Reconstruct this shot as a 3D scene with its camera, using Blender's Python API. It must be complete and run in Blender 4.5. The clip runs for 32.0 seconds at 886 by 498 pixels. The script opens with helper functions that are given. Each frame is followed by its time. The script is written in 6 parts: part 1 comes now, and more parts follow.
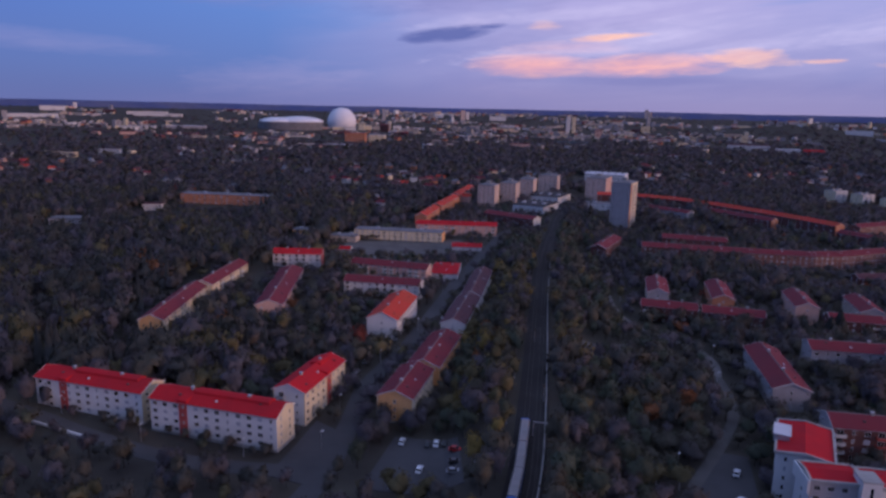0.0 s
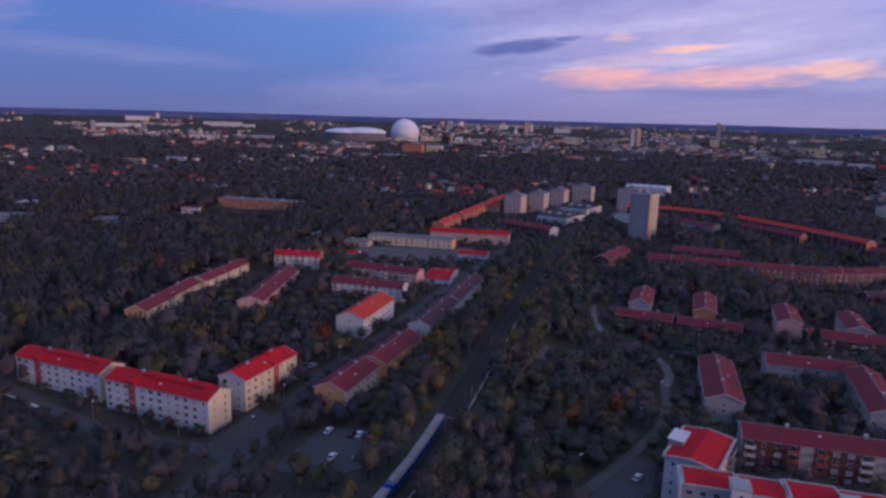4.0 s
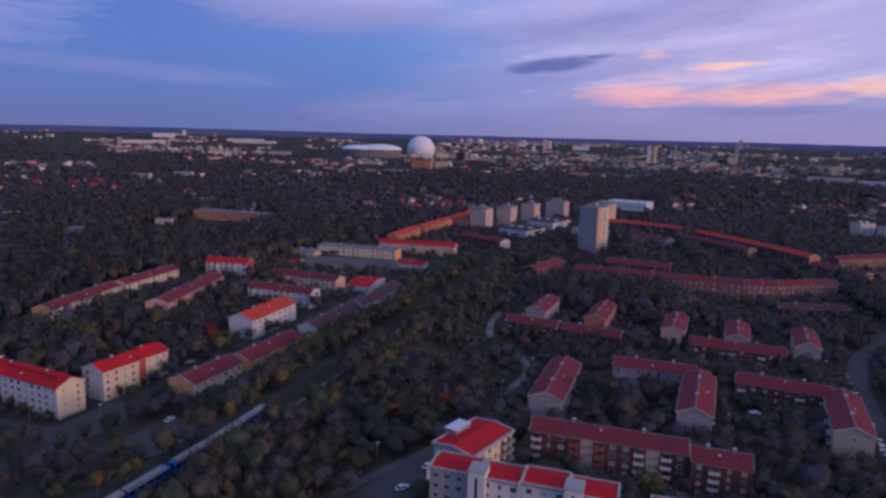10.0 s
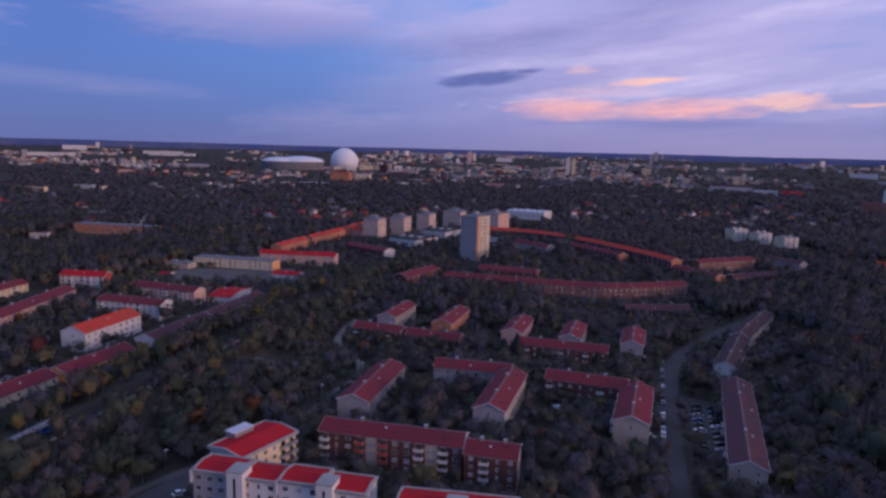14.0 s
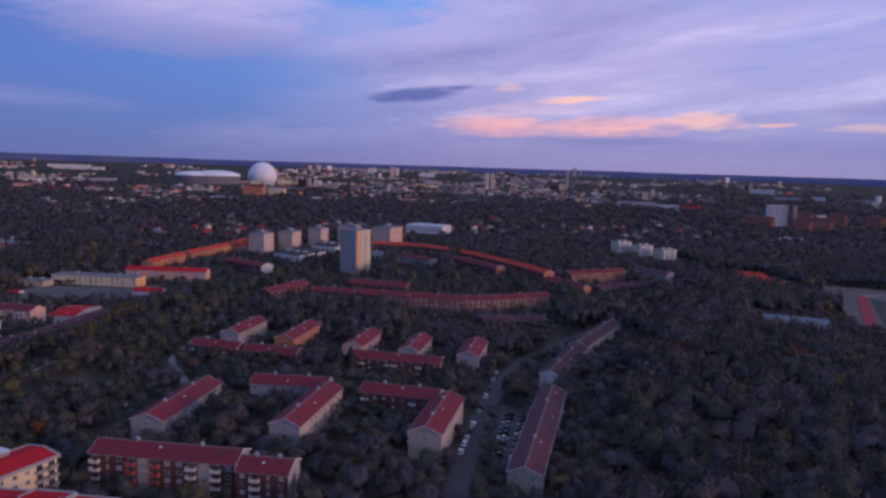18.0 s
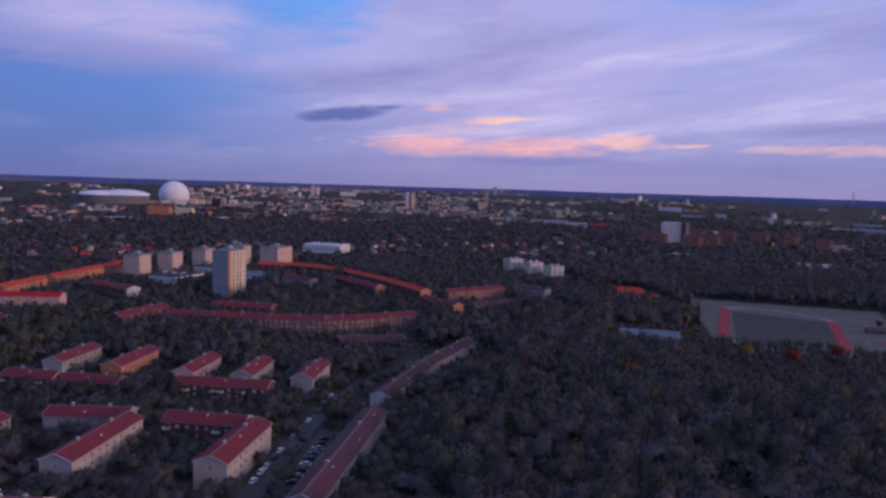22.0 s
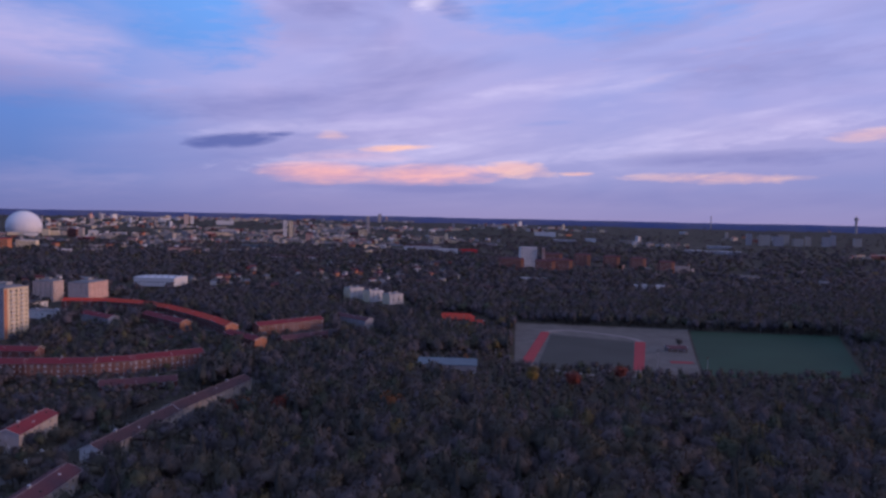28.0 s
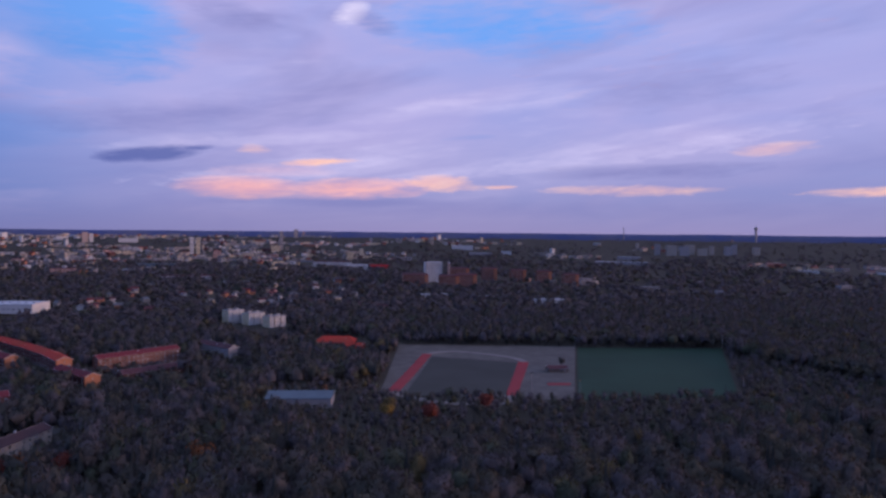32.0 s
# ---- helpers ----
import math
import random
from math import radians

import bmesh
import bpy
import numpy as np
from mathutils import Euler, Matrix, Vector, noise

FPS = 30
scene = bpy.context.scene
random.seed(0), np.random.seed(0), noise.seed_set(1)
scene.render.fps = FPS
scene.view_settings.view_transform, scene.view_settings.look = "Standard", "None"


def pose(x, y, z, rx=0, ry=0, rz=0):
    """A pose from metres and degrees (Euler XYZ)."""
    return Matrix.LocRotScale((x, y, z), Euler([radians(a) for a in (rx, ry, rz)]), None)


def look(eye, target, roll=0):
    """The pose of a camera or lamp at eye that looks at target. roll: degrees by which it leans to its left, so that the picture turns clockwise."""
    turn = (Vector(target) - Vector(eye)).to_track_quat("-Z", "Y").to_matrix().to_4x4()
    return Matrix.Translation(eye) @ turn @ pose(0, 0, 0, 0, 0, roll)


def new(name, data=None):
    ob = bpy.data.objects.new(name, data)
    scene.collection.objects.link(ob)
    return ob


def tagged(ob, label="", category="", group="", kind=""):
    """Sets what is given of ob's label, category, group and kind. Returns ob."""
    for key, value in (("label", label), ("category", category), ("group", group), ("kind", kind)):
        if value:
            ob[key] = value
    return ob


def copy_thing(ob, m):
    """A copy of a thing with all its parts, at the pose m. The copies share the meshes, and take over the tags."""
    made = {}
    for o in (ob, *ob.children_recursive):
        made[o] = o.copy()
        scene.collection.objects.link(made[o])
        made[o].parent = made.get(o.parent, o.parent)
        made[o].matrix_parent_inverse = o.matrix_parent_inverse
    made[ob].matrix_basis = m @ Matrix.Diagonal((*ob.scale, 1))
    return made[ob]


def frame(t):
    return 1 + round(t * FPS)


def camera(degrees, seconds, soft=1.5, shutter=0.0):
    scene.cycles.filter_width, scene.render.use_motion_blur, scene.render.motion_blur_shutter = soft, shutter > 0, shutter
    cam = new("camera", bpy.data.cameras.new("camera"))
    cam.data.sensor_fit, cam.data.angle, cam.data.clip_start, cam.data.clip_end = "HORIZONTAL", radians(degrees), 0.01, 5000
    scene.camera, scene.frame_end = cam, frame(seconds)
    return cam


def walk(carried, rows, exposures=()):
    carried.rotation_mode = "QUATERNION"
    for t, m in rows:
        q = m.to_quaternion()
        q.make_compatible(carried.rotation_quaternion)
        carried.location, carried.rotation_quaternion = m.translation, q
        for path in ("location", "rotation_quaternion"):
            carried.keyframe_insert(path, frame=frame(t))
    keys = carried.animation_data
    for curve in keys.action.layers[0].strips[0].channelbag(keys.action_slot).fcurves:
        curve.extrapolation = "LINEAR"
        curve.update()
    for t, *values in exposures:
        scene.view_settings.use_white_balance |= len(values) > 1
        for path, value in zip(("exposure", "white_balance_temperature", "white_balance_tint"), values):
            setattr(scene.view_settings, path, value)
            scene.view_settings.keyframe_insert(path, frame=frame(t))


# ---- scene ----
cam = camera(67.5, 32.0, soft=2.8)
METRES, EYE, TILT, LEAN, TURN = 400.0, 103.0, -12.0, -1.17, 0.0
ROWS = [
    (0.0, 0.0, 0.0, 0.0, 0.0, 0.0, -0.0),
    (0.5, 0.0147, -0.0035, -0.0012, 0.61, 0.21, -0.18),
    (1.0, 0.0297, -0.0064, -0.0023, 1.31, 0.34, -0.4),
    (1.5, 0.0448, -0.0089, -0.0035, 2.05, 0.38, -0.56),
    (2.0, 0.0598, -0.0109, -0.0044, 2.77, 0.58, -0.76),
    (2.5, 0.0749, -0.0129, -0.0053, 3.54, 0.68, -0.95),
    (3.0, 0.0899, -0.0146, -0.0061, 4.35, 0.8, -1.17),
    (3.5, 0.105, -0.0164, -0.007, 5.18, 0.86, -1.37),
    (5.5, 0.1662, -0.0216, -0.0102, 8.04, 1.12, -2.01),
    (6.0, 0.1811, -0.0229, -0.011, 8.77, 1.11, -2.21),
    (6.5, 0.1961, -0.024, -0.0116, 9.44, 1.17, -2.38),
    (7.0, 0.2112, -0.0249, -0.0123, 9.78, 1.33, -2.48),
    (7.5, 0.2264, -0.0258, -0.0129, 9.87, 1.5, -2.47),
    (8.0, 0.2414, -0.0266, -0.0137, 9.81, 1.69, -2.47),
    (8.5, 0.2566, -0.0276, -0.0143, 9.69, 1.85, -2.43),
    (9.0, 0.2718, -0.0282, -0.0151, 9.46, 2.02, -2.34),
    (9.5, 0.2867, -0.029, -0.0156, 9.07, 2.17, -2.25),
    (10.0, 0.3019, -0.0298, -0.0165, 8.55, 2.32, -2.11),
    (10.5, 0.317, -0.0302, -0.017, 7.98, 2.44, -1.92),
    (11.0, 0.3321, -0.0309, -0.0176, 7.36, 2.59, -1.8),
    (11.5, 0.3471, -0.0312, -0.0183, 6.72, 2.76, -1.62),
    (12.0, 0.3622, -0.0316, -0.0189, 6.0, 2.92, -1.45),
    (12.5, 0.3771, -0.0315, -0.0194, 5.24, 3.09, -1.3),
    (13.0, 0.392, -0.0318, -0.0199, 4.45, 3.22, -1.17),
    (13.5, 0.407, -0.0319, -0.0203, 3.72, 3.36, -1.01),
    (14.0, 0.4219, -0.0315, -0.0207, 3.02, 3.51, -0.91),
    (14.5, 0.4369, -0.0313, -0.0211, 2.32, 3.65, -0.79),
    (16.5, 0.497, -0.032, -0.0219, -0.6, 4.3, -0.4),
    (17.0, 0.5121, -0.0312, -0.022, -1.35, 4.48, -0.24),
    (17.5, 0.5269, -0.0304, -0.0222, -2.09, 4.66, -0.13),
    (18.0, 0.5419, -0.0305, -0.0222, -2.81, 4.85, -0.0),
    (18.5, 0.557, -0.0312, -0.0222, -3.66, 5.02, 0.17),
    (19.0, 0.5718, -0.0311, -0.0223, -4.45, 5.22, 0.33),
    (19.5, 0.5865, -0.0317, -0.0222, -5.14, 5.42, 0.51),
    (20.0, 0.6018, -0.0318, -0.0221, -5.87, 5.62, 0.7),
    (20.5, 0.6169, -0.0312, -0.0219, -6.55, 5.84, 0.8),
    (21.0, 0.6321, -0.031, -0.0221, -7.26, 5.98, 0.92),
    (21.5, 0.6472, -0.0316, -0.0226, -7.98, 6.18, 1.11),
    (22.0, 0.6624, -0.0312, -0.0224, -8.68, 6.41, 1.26),
    (22.5, 0.6777, -0.0319, -0.0223, -9.42, 6.62, 1.47),
    (23.0, 0.6928, -0.0317, -0.0226, -10.13, 6.85, 1.64),
    (23.5, 0.708, -0.0322, -0.0225, -10.76, 7.09, 1.79),
    (24.0, 0.7234, -0.0332, -0.0226, -11.4, 7.27, 2.0),
    (24.5, 0.7386, -0.0333, -0.0226, -12.3, 7.38, 2.19),
    (25.0, 0.7537, -0.0337, -0.0225, -13.06, 7.61, 2.39),
    (25.5, 0.7691, -0.0344, -0.0226, -13.81, 7.82, 2.59),
    (27.5, 0.831, -0.0319, -0.022, -16.72, 8.21, 3.33),
    (28.0, 0.8472, -0.0292, -0.0214, -17.39, 8.37, 3.55),
    (28.5, 0.8624, -0.0264, -0.0205, -18.03, 8.52, 3.77),
    (29.0, 0.8773, -0.023, -0.0196, -18.72, 8.67, 3.96),
    (29.5, 0.8918, -0.0193, -0.0187, -19.4, 8.69, 4.14),
    (30.0, 0.9063, -0.0162, -0.0173, -20.08, 8.71, 4.35),
    (30.5, 0.9205, -0.0113, -0.016, -20.69, 8.73, 4.52),
    (31.0, 0.9352, -0.0066, -0.0142, -21.34, 8.93, 4.74),
    (31.5, 0.9597, 0.004, -0.0111, -22.61, 9.04, 5.12),
    (32.0, 0.9878, 0.0182, -0.007, -23.53, 9.06, 5.43),
]
walk(cam, [(t, pose(0, 0, EYE, TILT, LEAN, TURN) @ pose(METRES * x, METRES * y, METRES * z, 90 + pitch, roll, yaw)) for t, x, y, z, yaw, pitch, roll in ROWS])

# ---- world, sun, exposure ----
world = bpy.data.worlds.new("world")
scene.world = world
world.use_nodes = True
NT = world.node_tree
NT.nodes.clear()


def wmath(op, a, b=0.0, clamp=False):
    n = NT.nodes.new("ShaderNodeMath")
    n.operation, n.use_clamp = op, clamp
    for i, v in enumerate((a, b)):
        if isinstance(v, (int, float)):
            n.inputs[i].default_value = v
        else:
            NT.links.new(v, n.inputs[i])
    return n.outputs[0]


def wmix(fac, a, b):
    n = NT.nodes.new("ShaderNodeMix")
    n.data_type = "RGBA"
    for sock, v in ((n.inputs[0], fac), (n.inputs[6], a), (n.inputs[7], b)):
        if isinstance(v, (int, float)):
            sock.default_value = v
        elif isinstance(v, tuple):
            sock.default_value = (*v, 1)
        else:
            NT.links.new(v, sock)
    return n.outputs[2]


def srgb(r, g, b):
    """Linear colour of an 8-bit display colour."""
    return tuple((c / 255 / 12.92) if c <= 10 else ((c / 255 + 0.055) / 1.055) ** 2.4 for c in (r, g, b))


tc = NT.nodes.new("ShaderNodeTexCoord")
sep = NT.nodes.new("ShaderNodeSeparateXYZ")
NT.links.new(tc.outputs["Generated"], sep.inputs[0])
AZ = wmath("SUBTRACT", wmath("MULTIPLY", wmath("ARCTAN2", sep.outputs[0], sep.outputs[1]), 57.2958), 0.5)
EL = wmath("MULTIPLY", wmath("ARCSINE", sep.outputs[2]), 57.2958)


def wnoise(su, sv, slant, detail, seed, rough=0.55):
    """Cloud noise in degrees of bearing and height, drawn out along the bearing and slanted."""
    com = NT.nodes.new("ShaderNodeCombineXYZ")
    NT.links.new(wmath("MULTIPLY", AZ, su), com.inputs[0])
    NT.links.new(wmath("MULTIPLY", wmath("SUBTRACT", EL, wmath("MULTIPLY", AZ, slant)), sv), com.inputs[1])
    com.inputs[2].default_value = seed
    n = NT.nodes.new("ShaderNodeTexNoise")
    n.inputs["Scale"].default_value, n.inputs["Detail"].default_value, n.inputs["Roughness"].default_value = 1.0, detail, rough
    n.inputs["Distortion"].default_value = 0.4
    NT.links.new(com.outputs[0], n.inputs["Vector"])
    return n.outputs["Fac"]


WARP = wnoise(0.16, 0.55, 0.05, 5, 3.1)
FINE = wnoise(0.35, 1.9, 0.06, 6, 7.7, 0.6)


def cloud(az, el, ra, re, slant=0.0, power=1.0, rag=1.3):
    """One ragged lens-shaped cloud: 1 inside, 0 outside."""
    u = wmath("DIVIDE", wmath("SUBTRACT", AZ, az), ra)
    v = wmath("DIVIDE", wmath("SUBTRACT", wmath("SUBTRACT", EL, el), wmath("MULTIPLY", wmath("SUBTRACT", AZ, az), slant)), re)
    d = wmath("ADD", wmath("MULTIPLY", u, u), wmath("MULTIPLY", v, v))
    r = wmath("MULTIPLY", wmath("SUBTRACT", wmath("ADD", wmath("MULTIPLY", WARP, 0.6), wmath("MULTIPLY", FINE, 0.7)), 0.62), rag * 2.2)
    return wmath("MULTIPLY", wmath("SUBTRACT", wmath("ADD", 1.0, r), d), power, clamp=True)


def most(*fields):
    out = fields[0]
    for f in fields[1:]:
        out = wmath("MAXIMUM", out, f)
    return out


sky = NT.nodes.new("ShaderNodeTexSky")
sky.sky_type, sky.sun_disc = "NISHITA", False
sky.sun_elevation, sky.sun_rotation = radians(9), radians(115)
sky.air_density, sky.dust_density, sky.ozone_density = 1.2, 1.0, 3.0
skylit = NT.nodes.new("ShaderNodeMix")
skylit.data_type, skylit.blend_type = "RGBA", "MULTIPLY"
skylit.inputs[0].default_value = 1.0
NT.links.new(sky.outputs[0], skylit.inputs[6])
skylit.inputs[7].default_value = (0.045, 0.05, 0.06, 1)
up = wmath("DIVIDE", EL, 16.0, clamp=True)
blue = wmix(up, srgb(98, 112, 182), srgb(110, 158, 244))
east = wmath("DIVIDE", wmath("ADD", AZ, 32.0), 30.0, clamp=True)
blue = wmix(east, wmix(wmath("DIVIDE", EL, 7.0, clamp=True), srgb(96, 108, 172), srgb(88, 114, 196)), blue)
blue = wmix(0.10, blue, skylit.outputs[2])
veil = wmix(wmath("DIVIDE", EL, 9.0, clamp=True), srgb(138, 130, 184), srgb(168, 158, 216))
SHEET = wnoise(0.045, 0.15, 0.10, 3, 1.3)
STREAK = wnoise(0.05, 0.42, 0.13, 5, 5.2, 0.5)
SOFT = wnoise(0.06, 0.16, 0.05, 4, 2.2, 0.5)
bank = most(cloud(-18, 11.8, 15, 4.2, -0.03, 0.9, 0.55), wmath("MULTIPLY", cloud(-3, 9.4, 14, 2.2, 0.02, 0.8, 0.6), 0.85))
bank2 = cloud(9, 12.6, 10, 3.6, 0.15, 0.7, 0.9)
cover = wmath("MULTIPLY", wmath("DIVIDE", wmath("ADD", AZ, 15.0), 17.0, clamp=True), wmath("ADD", 0.30, wmath("MULTIPLY", SHEET, 1.15)), clamp=True)
cover = most(cover, bank, bank2, cloud(40, 13, 20, 4.5, 0.12, 0.7), cloud(70, 8, 30, 10, 0, 0.6), wmath("MULTIPLY", cloud(-8, 2.0, 14, 2.6, 0.05, 0.6, 0.8), 0.7), wmath("MULTIPLY", cloud(-34, 4.4, 14, 0.9, -0.05, 0.5, 0.8), 0.45),
             wmath("MULTIPLY", cloud(-48, 8.0, 12, 3.5, 0.0, 0.7), 0.5))
gap = most(cloud(-3.5, 15.4, 7.0, 4.0, -0.1, 1.0, 0.9), cloud(29, 17.0, 13, 2.6, -0.02, 0.8, 0.9), wmath("MULTIPLY", cloud(-13, 7.2, 10, 2.0, 0.05, 0.7, 0.7), 0.85), wmath("MULTIPLY", cloud(26, 8.1, 2.6, 0.3, 0.05, 0.7), 0.6))
cover = wmath("MULTIPLY", cover, wmath("SUBTRACT", 1.0, gap))
col = wmix(cover, blue, veil)
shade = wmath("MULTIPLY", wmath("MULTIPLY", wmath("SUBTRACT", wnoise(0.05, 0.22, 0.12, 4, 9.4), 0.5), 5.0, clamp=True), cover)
shade = most(shade, cloud(-19, 9.2, 13, 2.0, -0.03, 0.7, 0.8), cloud(1, 8.9, 13, 1.5, 0.09, 0.8, 0.8), wmath("MULTIPLY", cloud(11, 10.8, 8, 1.7, 0.12, 0.7), 0.8), wmath("MULTIPLY", cloud(43, 11.6, 9, 1.7, 0.05, 0.7), 0.8))
col = wmix(wmath("MULTIPLY", shade, 0.62), col, srgb(120, 120, 184))
bright = wmath("MULTIPLY", wmath("MULTIPLY", wmath("SUBTRACT", STREAK, 0.42), 4.0, clamp=True), most(cloud(27, 6.9, 28, 3.0, 0.08, 0.9), wmath("MULTIPLY", cloud(29, 11.2, 16, 1.6, 0.17, 0.8), 0.9), wmath("MULTIPLY", cloud(9, 14.2, 6, 1.6, 0.2, 0.7), 0.7), wmath("MULTIPLY", cover, 0.15)))
bright = most(bright, wmath("MULTIPLY", cloud(-15, 13.2, 8, 1.5, -0.06, 0.5, 0.6), 0.45), wmath("MULTIPLY", cloud(8, 7.4, 12, 0.6, 0.09, 0.6, 0.9), 0.7))
col = wmix(wmath("MULTIPLY", cloud(24, 6.0, 26, 3.4, 0.03, 0.6, 0.8), 0.45), col, srgb(190, 176, 226))
col = wmix(wmath("MULTIPLY", bright, 0.72), col, srgb(210, 196, 242))
rim = most(cloud(15.5, 17.8, 1.6, 1.1, 0.3, 0.8))
col = wmix(wmath("MULTIPLY", rim, 0.8), col, srgb(218, 204, 244))
grey = most(wmath("MULTIPLY", cloud(41, 5.1, 11, 0.75, 0.01, 0.8), 0.6), wmath("MULTIPLY", cloud(15, 2.5, 11, 0.5, 0.0, 0.8), 0.5), wmath("MULTIPLY", cloud(5.5, 17.2, 4.0, 1.1, -0.15, 0.6), 0.6),
            wmath("MULTIPLY", cloud(17.5, 17.2, 2.2, 0.9, -0.2, 0.6), 0.6), wmath("MULTIPLY", cloud(33, 1.9, 26, 0.8, 0, 0.7), 0.3))
col = wmix(grey, col, srgb(112, 112, 176))
rose = most(cloud(7.2, 3.55, 6.0, 1.05, 0.0, 0.9, 0.75), cloud(15.5, 3.65, 7.5, 0.95, 0.02, 0.8, 1.1), wmath("MULTIPLY", cloud(9.5, 5.0, 5.0, 0.6, 0.03, 0.5, 1.8), 0.35))
col = wmix(wmath("MULTIPLY", rose, 0.85), col, wmix(FINE, srgb(226, 148, 172), srgb(250, 184, 176)))
peach = most(wmath("MULTIPLY", cloud(23.8, 4.15, 3.2, 0.75, -0.03, 1.0, 1.5), 0.75), cloud(13, 5.85, 3.4, 0.28, 0.08, 0.7, 1.8), wmath("MULTIPLY", cloud(7.6, 6.75, 1.6, 0.4, 0, 0.7, 1.8), 0.6), wmath("MULTIPLY", cloud(28.5, 3.9, 1.6, 0.2, 0, 0.9, 1.4), 0.8),
             wmath("MULTIPLY", cloud(39, 3.6, 7.0, 0.45, 0.0, 0.6, 2.2), 0.7), wmath("MULTIPLY", cloud(50, 6.6, 3.0, 0.55, 0.05, 0.7, 1.8), 0.55), wmath("MULTIPLY", cloud(58, 3.2, 6, 0.4, 0, 0.9, 1.5), 0.9))
col = wmix(wmath("MULTIPLY", peach, 0.9), col, wmix(FINE, srgb(226, 156, 172), srgb(255, 204, 186)))
lens = most(cloud(0.1, 6.0, 4.5, 0.72, 0.13, 1.2, 1.0), cloud(3.4, 6.65, 1.9, 0.3, 0.1, 1.3, 1.2))
col = wmix(wmath("MULTIPLY", cloud(1.6, 6.9, 5.0, 0.8, 0.14, 0.6, 1.2), 0.35, clamp=True), col, srgb(204, 190, 236))
col = wmix(wmath("MULTIPLY", lens, 0.9), col, srgb(90, 98, 166))
low = wmath("SUBTRACT", 1.0, wmath("DIVIDE", EL, 3.2, clamp=True), clamp=True)
col = wmix(wmath("MULTIPLY", wmath("MULTIPLY", low, low), 0.9), col, wmix(wmath("DIVIDE", wmath("ADD", AZ, 30.0), 50.0, clamp=True), srgb(98, 104, 164), srgb(142, 130, 182)))
high = wmath("DIVIDE", wmath("SUBTRACT", EL, 21.0), 30.0, clamp=True)
col = wmix(wmath("MULTIPLY", high, 0.75), col, srgb(154, 166, 218))
warm = NT.nodes.new("ShaderNodeMix")
warm.data_type, warm.blend_type = "RGBA", "MULTIPLY"
warm.inputs[0].default_value = 1.0
warm.inputs[7].default_value = (0.94, 1.0, 0.92, 1)
NT.links.new(col, warm.inputs[6])
col = warm.outputs[2]
bg = NT.nodes.new("ShaderNodeBackground")
bg.inputs["Strength"].default_value = 1.22
NT.links.new(col, bg.inputs["Color"])
wo = NT.nodes.new("ShaderNodeOutputWorld")
NT.links.new(bg.outputs[0], wo.inputs[0])

sun = new("sun", bpy.data.lights.new("sun", "SUN"))
sun.data.energy, sun.data.angle, sun.data.color = 1.6, radians(16), (1.0, 0.60, 0.46)
sun.matrix_world = look((272, -127, 55), (0, 0, 0))

# ---- materials ----


def mat(name, color, rough=0.8, var=0.25, scale=0.4, fine=6.0, spec=0.3, metal=0.0, island=0.0, objvar=0.0, bump=0.0, tint=None, lines=0.0):
    """A surface with large stains and fine grain. tint: a second colour that the stains go to."""
    m = bpy.data.materials.new(name)
    m.use_nodes = True
    t = m.node_tree
    b = t.nodes["Principled BSDF"]
    b.inputs["Roughness"].default_value, b.inputs["Metallic"].default_value = rough, metal
    b.inputs["Specular IOR Level"].default_value = spec
    co = t.nodes.new("ShaderNodeTexCoord")
    big, small = t.nodes.new("ShaderNodeTexNoise"), t.nodes.new("ShaderNodeTexNoise")
    for n, s, d in ((big, scale, 4), (small, fine, 3)):
        n.inputs["Scale"].default_value, n.inputs["Detail"].default_value = s, d
        t.links.new(co.outputs["Object"], n.inputs["Vector"])
    ramp = t.nodes.new("ShaderNodeValToRGB")
    second = tint or tuple(c * (1 - var) for c in color)
    ramp.color_ramp.elements[0].position, ramp.color_ramp.elements[1].position = 0.35, 0.68
    ramp.color_ramp.elements[0].color, ramp.color_ramp.elements[1].color = (*color, 1), (*second, 1)
    t.links.new(big.outputs["Fac"], ramp.inputs[0])
    hsv = t.nodes.new("ShaderNodeHueSaturation")
    t.links.new(ramp.outputs[0], hsv.inputs["Color"])
    val = t.nodes.new("ShaderNodeMath")
    val.operation, val.inputs[1].default_value = "MULTIPLY_ADD", var * 0.9
    val.inputs[2].default_value = 1 - var * 0.45
    t.links.new(small.outputs["Fac"], val.inputs[0])
    last = val.outputs[0]
    for amount, node, sock in ((island, "ShaderNodeNewGeometry", "Random Per Island"), (objvar, "ShaderNodeObjectInfo", "Random")):
        if amount:
            g = t.nodes.new(node)
            f = t.nodes.new("ShaderNodeMath")
            f.operation, f.inputs[1].default_value, f.inputs[2].default_value = "MULTIPLY_ADD", amount, 1 - amount / 2
            t.links.new(g.outputs[sock], f.inputs[0])
            mu = t.nodes.new("ShaderNodeMath")
            mu.operation = "MULTIPLY"
            t.links.new(last, mu.inputs[0])
            t.links.new(f.outputs[0], mu.inputs[1])
            last = mu.outputs[0]
    t.links.new(last, hsv.inputs["Value"])
    t.links.new(hsv.outputs[0], b.inputs["Base Color"])
    height = small.outputs["Fac"]
    if lines:
        w = t.nodes.new("ShaderNodeTexWave")
        w.inputs["Scale"].default_value = lines
        w.wave_profile = "SAW"
        t.links.new(co.outputs["Object"], w.inputs["Vector"])
        height = w.outputs["Fac"]
    if bump:
        bu = t.nodes.new("ShaderNodeBump")
        bu.inputs["Strength"].default_value, bu.inputs["Distance"].default_value = bump, 0.05
        t.links.new(height, bu.inputs["Height"])
        t.links.new(bu.outputs[0], b.inputs["Normal"])
    return m


